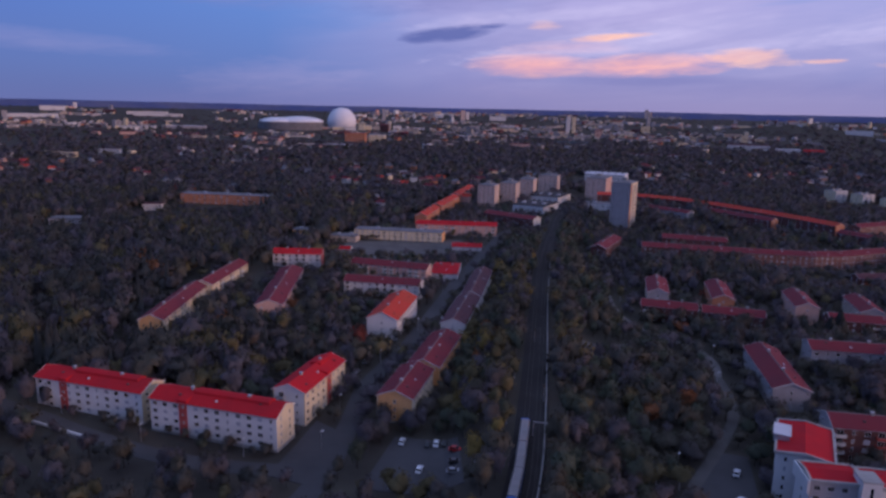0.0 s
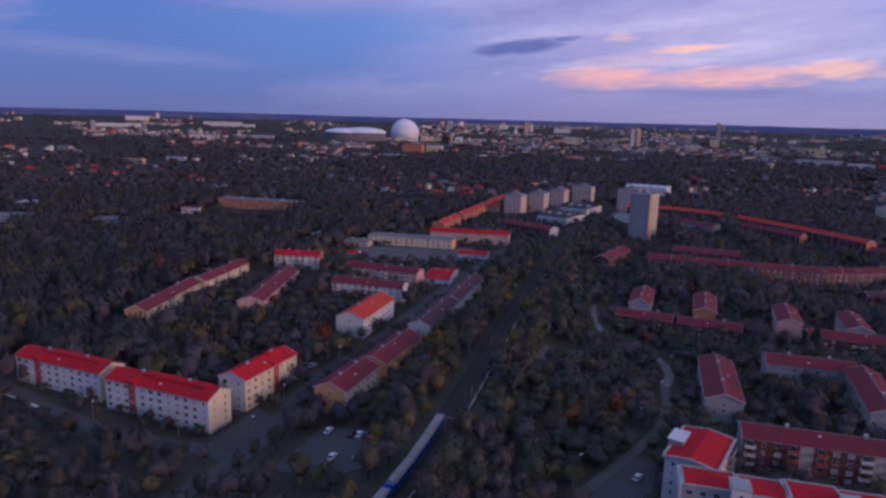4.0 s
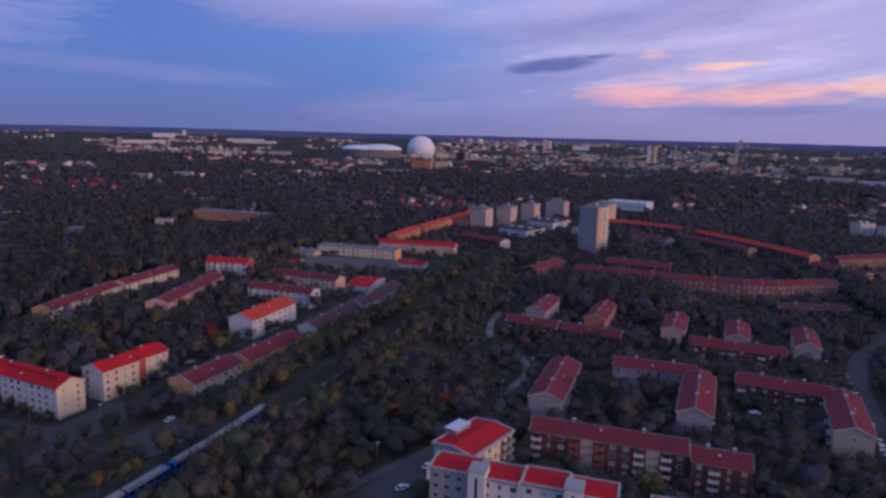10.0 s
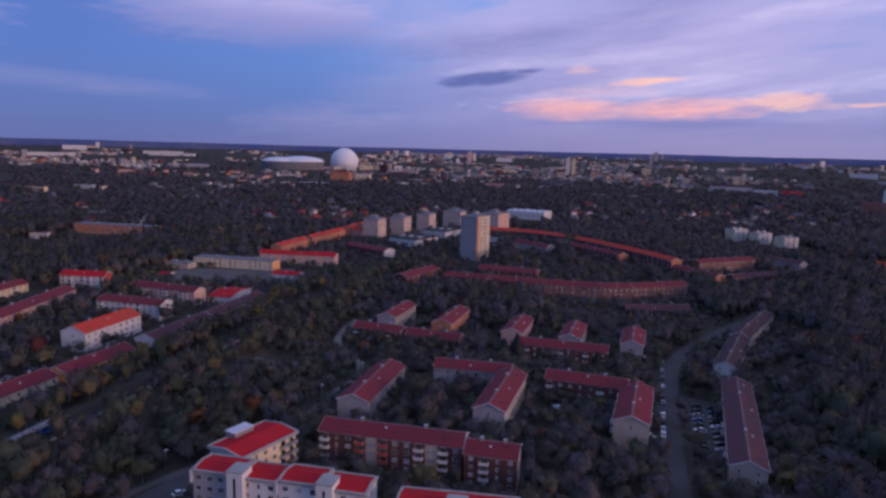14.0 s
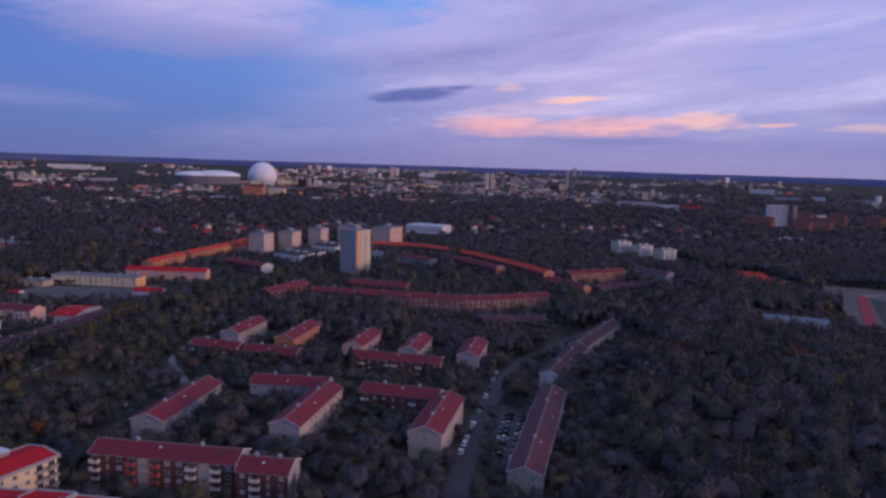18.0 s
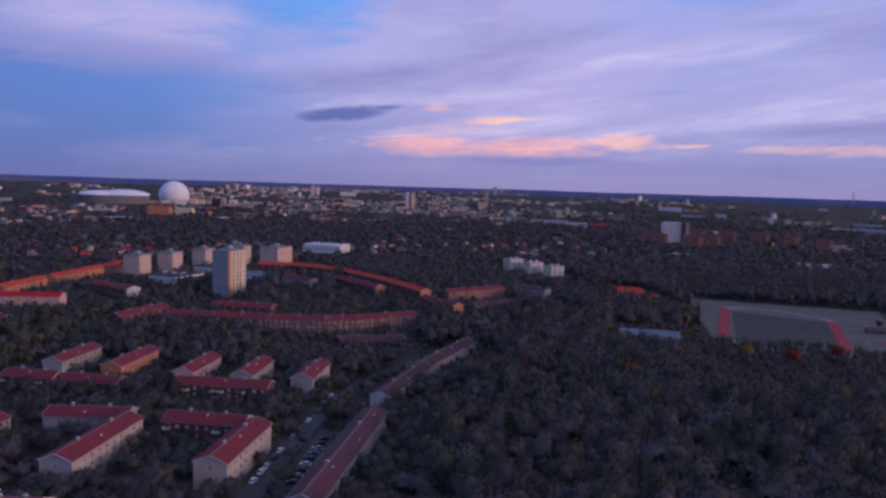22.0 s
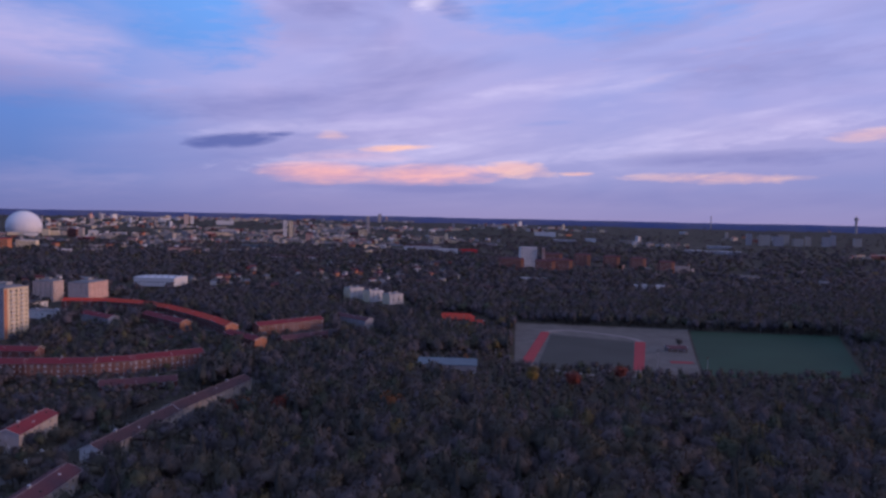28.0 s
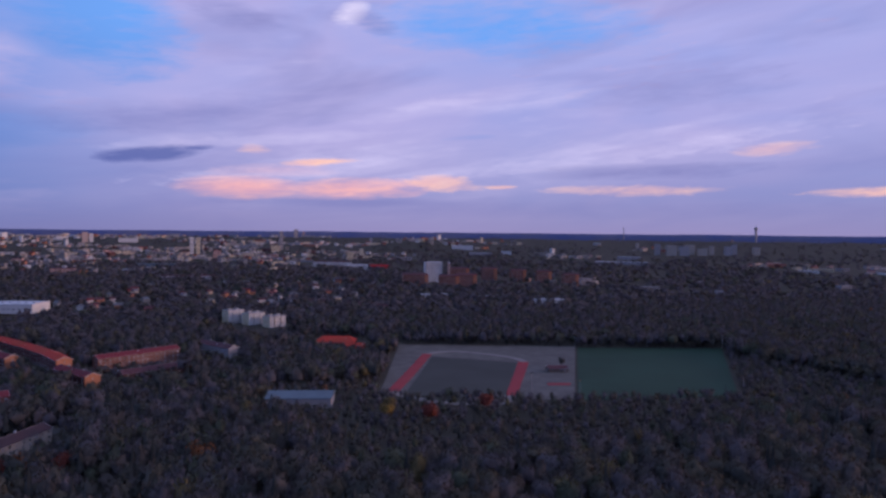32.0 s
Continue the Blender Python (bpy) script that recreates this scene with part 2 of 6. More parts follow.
M = {
    "grass": mat("ground_cover", (0.075, 0.068, 0.055), 0.95, 0.4, 0.02, 0.3, 0.05, tint=(0.048, 0.042, 0.038)),
    # woods with distance haze put into the base colour
    "hills": mat("hazed_far_woods", (0.062, 0.082, 0.19), 0.95, 0.45, 0.004, 0.03, 0.05, tint=(0.11, 0.11, 0.17)),
    "asphalt": mat("asphalt", (0.072, 0.069, 0.073), 0.9, 0.3, 0.06, 1.5, 0.3),
    "gravel": mat("gravel", (0.12, 0.112, 0.108), 0.95, 0.3, 0.1, 3.0, 0.2),
    "palegravel": mat("pale_cinder", (0.21, 0.19, 0.185), 0.95, 0.3, 0.1, 3.0, 0.2),
    "ballast": mat("ballast", (0.04, 0.037, 0.037), 0.95, 0.35, 0.15, 3.0, 0.15),
    "rail": mat("rail_steel", (0.11, 0.09, 0.08), 0.7, 0.2, 0.5, 5, 0.3),
    "concrete": mat("concrete", (0.33, 0.32, 0.31), 0.85, 0.25, 0.3, 4, 0.25),
    "white": mat("white_render", (0.62, 0.60, 0.585), 0.85, 0.10, 0.25, 3, 0.2, objvar=0.05),
    "cream": mat("cream_render", (0.66, 0.55, 0.38), 0.85, 0.14, 0.25, 3, 0.2),
    "yellow": mat("ochre_render", (0.76, 0.40, 0.17), 0.85, 0.14, 0.25, 3, 0.2),
    "beige": mat("beige_render", (0.42, 0.36, 0.31), 0.85, 0.16, 0.25, 3, 0.2),
    "grey": mat("grey_render", (0.34, 0.32, 0.33), 0.85, 0.16, 0.25, 3, 0.2),
    "pink": mat("pink_render", (0.58, 0.37, 0.31), 0.85, 0.14, 0.25, 3, 0.2),
    "orange": mat("orange_render", (0.47, 0.20, 0.115), 0.85, 0.14, 0.25, 3, 0.2),
    "brick": mat("dark_red_brick", (0.135, 0.062, 0.058), 0.9, 0.25, 0.3, 8, 0.2, bump=0.3),
    "redpanel": mat("red_panel", (0.42, 0.07, 0.06), 0.7, 0.15, 0.3, 3, 0.3),
    "redroof": mat("bright_red_roof_sheet", (0.45, 0.018, 0.026), 0.8, 0.25, 0.12, 2.0, 0.08, lines=1.6, bump=0.2, tint=(0.35, 0.02, 0.028)),
    "tile": mat("weathered_red_roof_tile", (0.17, 0.027, 0.037), 0.8, 0.3, 0.12, 2.5, 0.14, lines=2.0, bump=0.3, tint=(0.14, 0.029, 0.039)),
    # paler copy of the brick, haze and low sun put into its colour
    "roan": mat("brick_with_haze_and_sun", (0.235, 0.118, 0.098), 0.9, 0.25, 0.3, 8, 0.2),
    "oldtile": mat("faded_red_roof_tile", (0.095, 0.034, 0.043), 0.8, 0.3, 0.12, 2.5, 0.22, lines=2.0, bump=0.3, tint=(0.08, 0.036, 0.046)),
    "greytile": mat("weathered_grey_red_roof_tile", (0.072, 0.040, 0.047), 0.85, 0.3, 0.12, 2.5, 0.12, lines=2.0, bump=0.3, tint=(0.056, 0.038, 0.045)),
    "rosy": mat("rosy_grey_render", (0.56, 0.42, 0.36), 0.85, 0.14, 0.25, 3, 0.2),
    "orangetile": mat("orange_roof_tile", (0.47, 0.05, 0.038), 0.85, 0.25, 0.12, 2.5, 0.1, lines=2.0, bump=0.4, tint=(0.38, 0.065, 0.04)),
    "ridgecap": mat("grey_ridge_tile", (0.17, 0.13, 0.14), 0.8, 0.25, 0.3, 4, 0.2),
    "flatroof": mat("grey_roof_felt", (0.17, 0.165, 0.18), 0.8, 0.3, 0.1, 2.0, 0.3),
    "darkfelt": mat("dark_roof_felt", (0.06, 0.058, 0.065), 0.9, 0.3, 0.1, 2.0, 0.15),
    "paleroof": mat("pale_roof_sheet", (0.52, 0.52, 0.56), 0.5, 0.2, 0.1, 2.0, 0.4),
    "metal": mat("grey_metal", (0.42, 0.43, 0.46), 0.4, 0.15, 0.5, 5, 0.5, metal=0.6),
    "frame": mat("white_window_frame", (0.62, 0.61, 0.6), 0.6, 0.1, 0.5, 5, 0.4),
    "glass": mat("window_glass", (0.018, 0.02, 0.026), 0.12, 0.3, 0.15, 2, 0.6, objvar=0.9),
    # paler glass, the reflected sky put into its base colour
    "skypane": mat("glass_painted_sky_reflection", (0.30, 0.30, 0.34), 0.15, 0.3, 0.15, 2, 0.6, objvar=0.6),
    "dark": mat("dark_door", (0.05, 0.045, 0.045), 0.6, 0.2, 0.5, 5, 0.4),
    "wood": mat("grey_wood", (0.15, 0.12, 0.10), 0.85, 0.25, 0.5, 5, 0.2),
    "traintop": mat("train_roof", (0.22, 0.205, 0.21), 0.6, 0.2, 0.4, 3, 0.4),
    "trainblue": mat("train_blue", (0.012, 0.085, 0.32), 0.4, 0.1, 0.3, 3, 0.5),
    "black": mat("black_rubber", (0.02, 0.02, 0.02), 0.8, 0.2, 1, 5, 0.2),
    "globe": mat("white_dome_panels", (0.70, 0.68, 0.70), 0.5, 0.06, 0.02, 0.2, 0.3),
    "pitch": mat("green_turf", (0.020, 0.054, 0.034), 0.9, 0.25, 0.02, 0.5, 0.2),
    "field": mat("grey_turf", (0.050, 0.053, 0.050), 0.9, 0.25, 0.02, 0.5, 0.2),
    "track": mat("red_running_track", (0.27, 0.035, 0.045), 0.85, 0.15, 0.05, 1, 0.2),
    "line": mat("white_paint", (0.7, 0.7, 0.7), 0.8, 0.15, 0.3, 3, 0.2),
    "bluesheet": mat("pale_blue_roof_sheet", (0.10, 0.14, 0.18), 0.6, 0.15, 0.1, 1, 0.2),
    "bluecloth": mat("pale_blue_cloth", (0.55, 0.72, 0.9), 0.6, 0.1, 0.5, 3, 0.3),
    "bark": mat("bark", (0.075, 0.06, 0.05), 0.95, 0.3, 1, 6, 0.1),
    "birch": mat("birch_bark", (0.5, 0.48, 0.45), 0.9, 0.3, 1, 6, 0.1),
}
LEAF = {}
for key, c in {"spruce": (0.070, 0.073, 0.062), "pine": (0.108, 0.104, 0.082), "olive": (0.136, 0.121, 0.082), "brown": (0.132, 0.113, 0.094), "bare": (0.148, 0.128, 0.126),
               "yellow": (0.30, 0.21, 0.06), "gold": (0.19, 0.155, 0.07), "orange": (0.31, 0.125, 0.05), "rust": (0.28, 0.075, 0.05), "green": (0.110, 0.122, 0.076)}.items():
    LEAF[key] = lm = mat("leaves_" + key, (0.88 * c[0], 0.89 * c[1], 1.02 * c[2]), 0.8, 0.34, 0.09, 0.9, 0.2, island=0.08)
    nodes, link = lm.node_tree.nodes, lm.node_tree.links
    bsdf, out = nodes["Principled BSDF"], nodes["Material Output"]
    thin, mixed = nodes.new("ShaderNodeBsdfTranslucent"), nodes.new("ShaderNodeMixShader")
    link.new(bsdf.inputs["Base Color"].links[0].from_socket, thin.inputs["Color"])
    mixed.inputs[0].default_value = 0.35
    link.new(bsdf.outputs[0], mixed.inputs[1])
    link.new(thin.outputs[0], mixed.inputs[2])
    link.new(mixed.outputs[0], out.inputs["Surface"])
PAINT = {k: mat("car_paint_" + k, c, 0.3, 0.05, 0.5, 5, 0.5) for k, c in {"white": (0.7, 0.7, 0.72), "red": (0.45, 0.02, 0.02), "dark": (0.03, 0.03, 0.035), "grey": (0.25, 0.26, 0.28), "blue": (0.05, 0.1, 0.22), "silver": (0.5, 0.51, 0.53)}.items()}

# ---- mesh helpers ----


class Build:
    """Collects boxes, prisms and faces for one mesh."""

    def __init__(self):
        self.v, self.f, self.m, self.slots = [], [], [], []

    def slot(self, material):
        if material not in self.slots:
            self.slots.append(material)
        return self.slots.index(material)

    def poly(self, pts, faces, material):
        k, s = len(self.v), self.slot(material)
        self.v += [tuple(p) for p in pts]
        self.f += [tuple(k + i for i in f) for f in faces]
        self.m += [s] * len(faces)
        return self

    def box(self, x0, y0, z0, x1, y1, z1, material, b=0.0):
        """A box; b cuts its upper edges."""
        p = [(x0, y0, z0), (x1, y0, z0), (x1, y1, z0), (x0, y1, z0)]
        if b:
            p += [(x0, y0, z1 - b), (x1, y0, z1 - b), (x1, y1, z1 - b), (x0, y1, z1 - b), (x0 + b, y0 + b, z1), (x1 - b, y0 + b, z1), (x1 - b, y1 - b, z1), (x0 + b, y1 - b, z1)]
            f = [(3, 2, 1, 0), (0, 1, 5, 4), (1, 2, 6, 5), (2, 3, 7, 6), (3, 0, 4, 7), (4, 5, 9, 8), (5, 6, 10, 9), (6, 7, 11, 10), (7, 4, 8, 11), (8, 9, 10, 11)]
        else:
            p += [(x0, y0, z1), (x1, y0, z1), (x1, y1, z1), (x0, y1, z1)]
            f = [(3, 2, 1, 0), (4, 5, 6, 7), (0, 1, 5, 4), (1, 2, 6, 5), (2, 3, 7, 6), (3, 0, 4, 7)]
        return self.poly(p, f, material)

    def prism(self, outline, axis0, axis1, material, along="x"):
        """A closed outline in the plane across the axis, drawn out from axis0 to axis1."""
        n = len(outline)
        if along == "x":
            p = [(axis0, a, b) for a, b in outline] + [(axis1, a, b) for a, b in outline]
        elif along == "y":
            p = [(a, axis0, b) for a, b in outline] + [(a, axis1, b) for a, b in outline]
        else:
            p = [(a, b, axis0) for a, b in outline] + [(a, b, axis1) for a, b in outline]
        f = [tuple(range(n - 1, -1, -1)), tuple(range(n, 2 * n))] + [(i, (i + 1) % n, n + (i + 1) % n, n + i) for i in range(n)]
        return self.poly(p, f, material)

    def tube(self, x, y, z0, z1, r0, r1, material, n=8):
        p = [(x + r0 * math.cos(2 * math.pi * i / n), y + r0 * math.sin(2 * math.pi * i / n), z0) for i in range(n)]
        p += [(x + r1 * math.cos(2 * math.pi * i / n), y + r1 * math.sin(2 * math.pi * i / n), z1) for i in range(n)]
        f = [tuple(range(n - 1, -1, -1)), tuple(range(n, 2 * n))] + [(i, (i + 1) % n, n + (i + 1) % n, n + i) for i in range(n)]
        return self.poly(p, f, material)

    def mesh(self, name):
        me = bpy.data.meshes.new(name)
        me.from_pydata(self.v, [], self.f)
        me.polygons.foreach_set("material_index", self.m)
        for s in self.slots:
            me.materials.append(s)
        me.update()
        return me


def part(name, build, parent, label="", at=None):
    """Links a mesh as one part under a thing or part."""
    me = build.mesh(name) if isinstance(build, Build) else build
    ob = new(name, me)
    ob.parent = parent
    if at is not None:
        ob.matrix_basis = at
    return tagged(ob, label)


def thing(name, m, label, category, group=""):
    ob = new(name)
    ob.empty_display_size = 1
    ob.matrix_basis = m
    return tagged(ob, label, category, group)


def whole(name, build, label, category="", group="", kind="", m=None):
    ob = new(name, build.mesh(name))
    if m is not None:
        ob.matrix_basis = m
    return tagged(ob, label, category, group, kind)


# ---- lie of the land ----
RAIL = [(-22, -20), (1, 66), (20.8, 148), (27.4, 179), (38.5, 245), (55.4, 351), (73.3, 454), (101, 580), (136, 730), (190, 930), (260, 1200)]


def hill(x, y, cx, cy, rx, ry, h):
    return h * np.exp(-((x - cx) / rx) ** 2 - ((y - cy) / ry) ** 2)


def rail_distance(x, y):
    best = np.full(np.shape(x), 1e9)
    for (ax, ay), (bx, by) in zip(RAIL, RAIL[1:]):
        dx, dy = bx - ax, by - ay
        s = np.clip(((x - ax) * dx + (y - ay) * dy) / (dx * dx + dy * dy), 0, 1)
        best = np.minimum(best, np.hypot(x - ax - s * dx, y - ay - s * dy))
    return best


def rail_height(y):
    return 3.4 - 4.0 * np.clip((y - 330) / 260, 0, 1)


def land(x, y):
    """Height of the ground."""
    x, y = np.asarray(x, float), np.asarray(y, float)
    z = -2.0 + hill(x, y, -110, 385, 80, 90, 7.5) + hill(x, y, -80, 195, 75, 40, -2.2) + hill(x, y, -10, 200, 50, 60, -2.2)
    z = z + hill(x, y, 165, 225, 75, 50, 3.2) + hill(x, y, 720, 470, 220, 150, -3.5) + hill(x, y, 270, 660, 130, 120, 5.0) + hill(x, y, -220, 690, 130, 90, 4.0)
    z = z + hill(x, y, 1000, 1300, 350, 250, 9.0) + hill(x, y, 430, 240, 120, 120, 5.0) + hill(x, y, 1651, 3100, 260, 200, 42)
    far = np.clip((np.hypot(x - 200, y) - 2700) / 2050, 0, 1)
    z = z + (75 * far * far * (3 - 2 * far)) * (1 - np.clip((np.hypot(x - 200, y) - 4480) / 120, 0, 1)) + 8 * np.sin(x * 0.0021 + 1) * np.sin(y * 0.0017) * np.clip((np.hypot(x, y) - 900) / 900, 0, 1) * (1 - far)
    w = np.clip((30 - rail_distance(x, y)) / 20, 0, 1)
    w = w * w * (3 - 2 * w) * np.clip((900 - y) / 200, 0, 1)
    return z * (1 - w) + rail_height(y) * w


def lines(spans):
    out = [spans[0][0]]
    for a, b, step in spans:
        n = max(1, round((b - a) / step))
        out += [a + (b - a) * (i + 1) / n for i in range(n)]
    return np.array(out)


GX = lines([(-4800, -1200, 180), (-1200, -300, 30), (-300, 420, 5), (420, 1000, 14), (1000, 1600, 40), (1600, 4850, 180)])
GY = lines([(-4800, -300, 450), (-300, 60, 30), (60, 560, 5), (560, 900, 14), (900, 2600, 50), (2600, 4850, 110)])
xx, yy = np.meshgrid(GX, GY)
zz = land(xx, yy)
nx, ny = len(GX), len(GY)
gm = bpy.data.meshes.new("ground")
idx = np.arange(nx * ny).reshape(ny, nx)
quads = np.stack([idx[:-1, :-1], idx[:-1, 1:], idx[1:, 1:], idx[1:, :-1]], -1).reshape(-1, 4)
gm.from_pydata(np.stack([xx, yy, zz], -1).reshape(-1, 3).tolist(), [], quads.tolist())
gm.materials.append(M["grass"])
gm.polygons.foreach_set("use_smooth", [True] * len(gm.polygons))
ground = tagged(new("ground", gm), "dark autumn grass and leaf litter on gently rolling ground", "ground", kind="structure")

# low hills that close the horizon all round, distance haze painted into their blue
rv, rf, RN = [], [], 360
for i in range(RN):
    a = 2 * math.pi * i / RN
    top = 104 + 4 * noise.noise(Vector((7 * math.cos(a), 7 * math.sin(a), 0.4))) + 2.5 * noise.noise(Vector((40 * math.cos(a), 40 * math.sin(a), 2.0)))
    for dist, h in ((4540, 10), (4630, 0.5 * top), (4710, 0.82 * top), (4780, top)):
        rv.append((200 + dist * math.sin(a), dist * math.cos(a), h))
for i in range(RN):
    k, q = 4 * i, 4 * ((i + 1) % RN)
    rf += [(k + j, k + j + 1, q + j + 1, q + j) for j in range(3)]
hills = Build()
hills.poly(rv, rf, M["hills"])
whole("backdrop", hills, "low wooded hills along the horizon, distance haze painted blue", "backdrop", kind="structure")

# ground that trees keep off, in cells of 2 m
X0, Y0, CELL = -500, 60, 2.0
TAKEN = np.zeros((600, 900), bool)


def take(pts, margin):
    """Marks a convex outline with a margin as taken."""
    pts = np.array(pts, float)
    c = pts.mean(0)
    d = pts - c
    pts = c + d * (1 + margin / np.maximum(np.hypot(d[:, 0], d[:, 1])[:, None], 1))
    i0, i1 = ((pts.min(0) - (X0, Y0)) / CELL).astype(int) - 1, ((pts.max(0) - (X0, Y0)) / CELL).astype(int) + 2
    i0, i1 = np.maximum(i0, 0), np.minimum(i1, (900, 600))
    if (i1 <= i0).any():
        return
    cx, cy = np.meshgrid(X0 + CELL * (np.arange(i0[0], i1[0]) + 0.5), Y0 + CELL * (np.arange(i0[1], i1[1]) + 0.5))
    inside_p, inside_n = np.ones(cx.shape, bool), np.ones(cx.shape, bool)
    for a, b in zip(pts, np.roll(pts, -1, 0)):
        s = (b[0] - a[0]) * (cy - a[1]) - (b[1] - a[1]) * (cx - a[0])
        inside_p &= s >= 0
        inside_n &= s <= 0
    TAKEN[i0[1]:i1[1], i0[0]:i1[0]] |= inside_p | inside_n


LOW = np.zeros((600, 900), bool)


def keep_low(x0, y0, x1, y1):
    """Only low growth in front of a house."""
    i0, i1, j0, j1 = [int(v) for v in ((x0 - X0) / CELL, (x1 - X0) / CELL, (y0 - Y0) / CELL, (y1 - Y0) / CELL)]
    LOW[max(j0, 0):max(j1, 0), max(i0, 0):max(i1, 0)] = True


def is_low(x, y):
    i, j = int((x - X0) / CELL), int((y - Y0) / CELL)
    return 0 <= i < 900 and 0 <= j < 600 and bool(LOW[j, i])


def free(x, y):
    i, j = int((x - X0) / CELL), int((y - Y0) / CELL)
    return not (0 <= i < 900 and 0 <= j < 600 and TAKEN[j, i])


def smooth_line(pts, step=6.0):
    """Points along a line through pts, rounded at the bends."""
    p = [Vector((*a, 0)) for a in pts]
    out = []
    for i in range(len(p) - 1):
        a, b, c, d = p[max(i - 1, 0)], p[i], p[i + 1], p[min(i + 2, len(p) - 1)]
        n = max(2, int((c - b).length / step))
        for k in range(n):
            t = k / n
            out.append(0.5 * ((2 * b) + (c - a) * t + (2 * a - 5 * b + 4 * c - d) * t * t + (3 * b - a - 3 * c + d) * t ** 3))
    return out + [p[-1]]


def ribbon(name, pts, width, lift, material, label, margin=1.0, depth=0.4, block=True, category="road", shift=0.0):
    """A road, path or bed that lies on the land, with its edge going down into it."""
    line = smooth_line(pts)
    v, f = [], []
    half = width / 2
    for i, p in enumerate(line):
        d = (line[min(i + 1, len(line) - 1)] - line[max(i - 1, 0)]).normalized()
        n = Vector((-d.y, d.x, 0))
        q = p + n * shift
        h = float(land(q.x, q.y)) + lift
        for s, z in ((-half, h - depth), (-half, h), (half, h), (half, h - depth)):
            v.append((q.x + n.x * s, q.y + n.y * s, z))
        if block and i:
            o = line[i - 1] + n * shift
            take([(o.x + n.x * half, o.y + n.y * half), (q.x + n.x * half, q.y + n.y * half), (q.x - n.x * half, q.y - n.y * half), (o.x - n.x * half, o.y - n.y * half)], margin)
    for i in range(len(line) - 1):
        k = 4 * i
        f += [(k + j, k + j + 1, k + j + 5, k + j + 4) for j in range(3)]
    b = Build()
    b.poly(v, f, material)
    return whole(name, b, label, category, kind="structure")


def patch(name, pts, lift, material, label, margin=1.0, category="pavement", step=6.0):
    """A flat paved or planted area on the land, from a four-cornered outline."""
    a, b_, c, d = [Vector((*p, 0)) for p in pts]
    n, k = max(2, int((b_ - a).length / step)), max(2, int((d - a).length / step))
    v, f = [], []
    for j in range(k + 1):
        for i in range(n + 1):
            p = a.lerp(b_, i / n).lerp(d.lerp(c, i / n), j / k)
            v.append((p.x, p.y, float(land(p.x, p.y)) + lift))
    for j in range(k):
        for i in range(n):
            q = j * (n + 1) + i
            f.append((q, q + 1, q + n + 2, q + n + 1))
    take(pts, margin)
    b = Build()
    b.poly(v, f, material)
    rim = [q for q in ([i for i in range(n + 1)] + [j * (n + 1) + n for j in range(1, k + 1)] + [k * (n + 1) + i for i in range(n - 1, -1, -1)] + [j * (n + 1) for j in range(k - 1, 0, -1)])]
    low = [(v[q][0], v[q][1], v[q][2] - 0.4) for q in rim]
    top = [v[q] for q in rim]
    m_ = len(rim)
    b.poly(top + low, [(i, (i + 1) % m_, m_ + (i + 1) % m_, m_ + i) for i in range(m_)], material)
    return whole(name, b, label, category, kind="structure")


# ---- roads, railway, paved ground ----
ribbon("road", [(-60, 100), (-42, 150), (-34, 178), (-30, 215), (-27, 243), (-13, 285), (1, 348), (16, 418), (40, 509), (54, 560), (68, 584)], 7.5, 0.22, M["asphalt"], "grey asphalt street beside the railway", 0.3)
ribbon("road", [(-260, 262), (-180, 228), (-139, 211), (-112, 198), (-77, 185), (-44, 181), (-33, 182)], 7.0, 0.20, M["asphalt"], "narrow asphalt street in front of the white blocks", 1.5)
ribbon("road", [(20, 60), (45, 120), (67, 161), (92, 196), (104, 215), (110, 236), (112, 250)], 3.6, 0.20, M["gravel"], "pale footpath between woods and houses", 1.0)
ribbon("road", [(220, 90), (228, 150), (235, 192), (243, 226), (252, 260), (263, 295), (277, 324), (293, 346), (311, 368), (342, 405), (378, 436), (430, 500)], 8.5, 0.22, M["asphalt"], "estate road with parked cars along it", 1.5)
ribbon("road", [(98, 372), (95, 345), (97, 322), (106, 305), (116, 285), (117, 264), (112, 250)], 3.8, 0.24, M["palegravel"], "winding pale footpath", 3.0, category="path")
ribbon("railway_bed", RAIL[:-2], 10.5, 0.25, M["ballast"], "dark ballast bed of a double railway line", 1.6, depth=1.2, category="railway")
for s in (-2.0, 1.9):
    for g in (-0.72, 0.72):
        ribbon("rail", RAIL[:-2], 0.10, 0.55, M["rail"], "worn steel rail", depth=0.2, block=False, category="rail", shift=-s + g)
ribbon("noise_wall", [(24.7, 148), (31.7, 178.7), (42.8, 244.7), (59.7, 351), (77.6, 453.6)], 0.35, 1.3, M["concrete"], "low pale concrete wall along the railway", 0.3, depth=1.6, category="wall")
ribbon("low_wall", [(-137, 206), (-124, 201), (-111, 196)], 0.6, 0.9, M["line"], "low white wall beside the street", 0.5, depth=1.2, category="wall")
patch("car_park", [(-22, 172), (8, 166), (7, 200), (-14, 204)], 0.2, M["asphalt"], "grey asphalt car park below the yellow block", 1.0)
patch("plaza", [(-74, 452), (26, 474), (17, 529), (-73, 511)], 0.2, M["gravel"], "pale gravelled school yard", 1.0)
patch("car_park", [(247, 205), (256, 203), (269, 256), (258, 262)], 0.26, M["asphalt"], "asphalt parking bay between long houses", 0.5)
patch("car_park", [(66, 150), (86, 192), (97, 188), (84, 146)], 0.18, M["asphalt"], "asphalt court beside the white block", 0.5)
patch("clearing", [(60, 268), (86, 276), (88, 290), (66, 288)], 0.15, M["gravel"], "pale bare clearing among the trees", 1.0, "clearing")
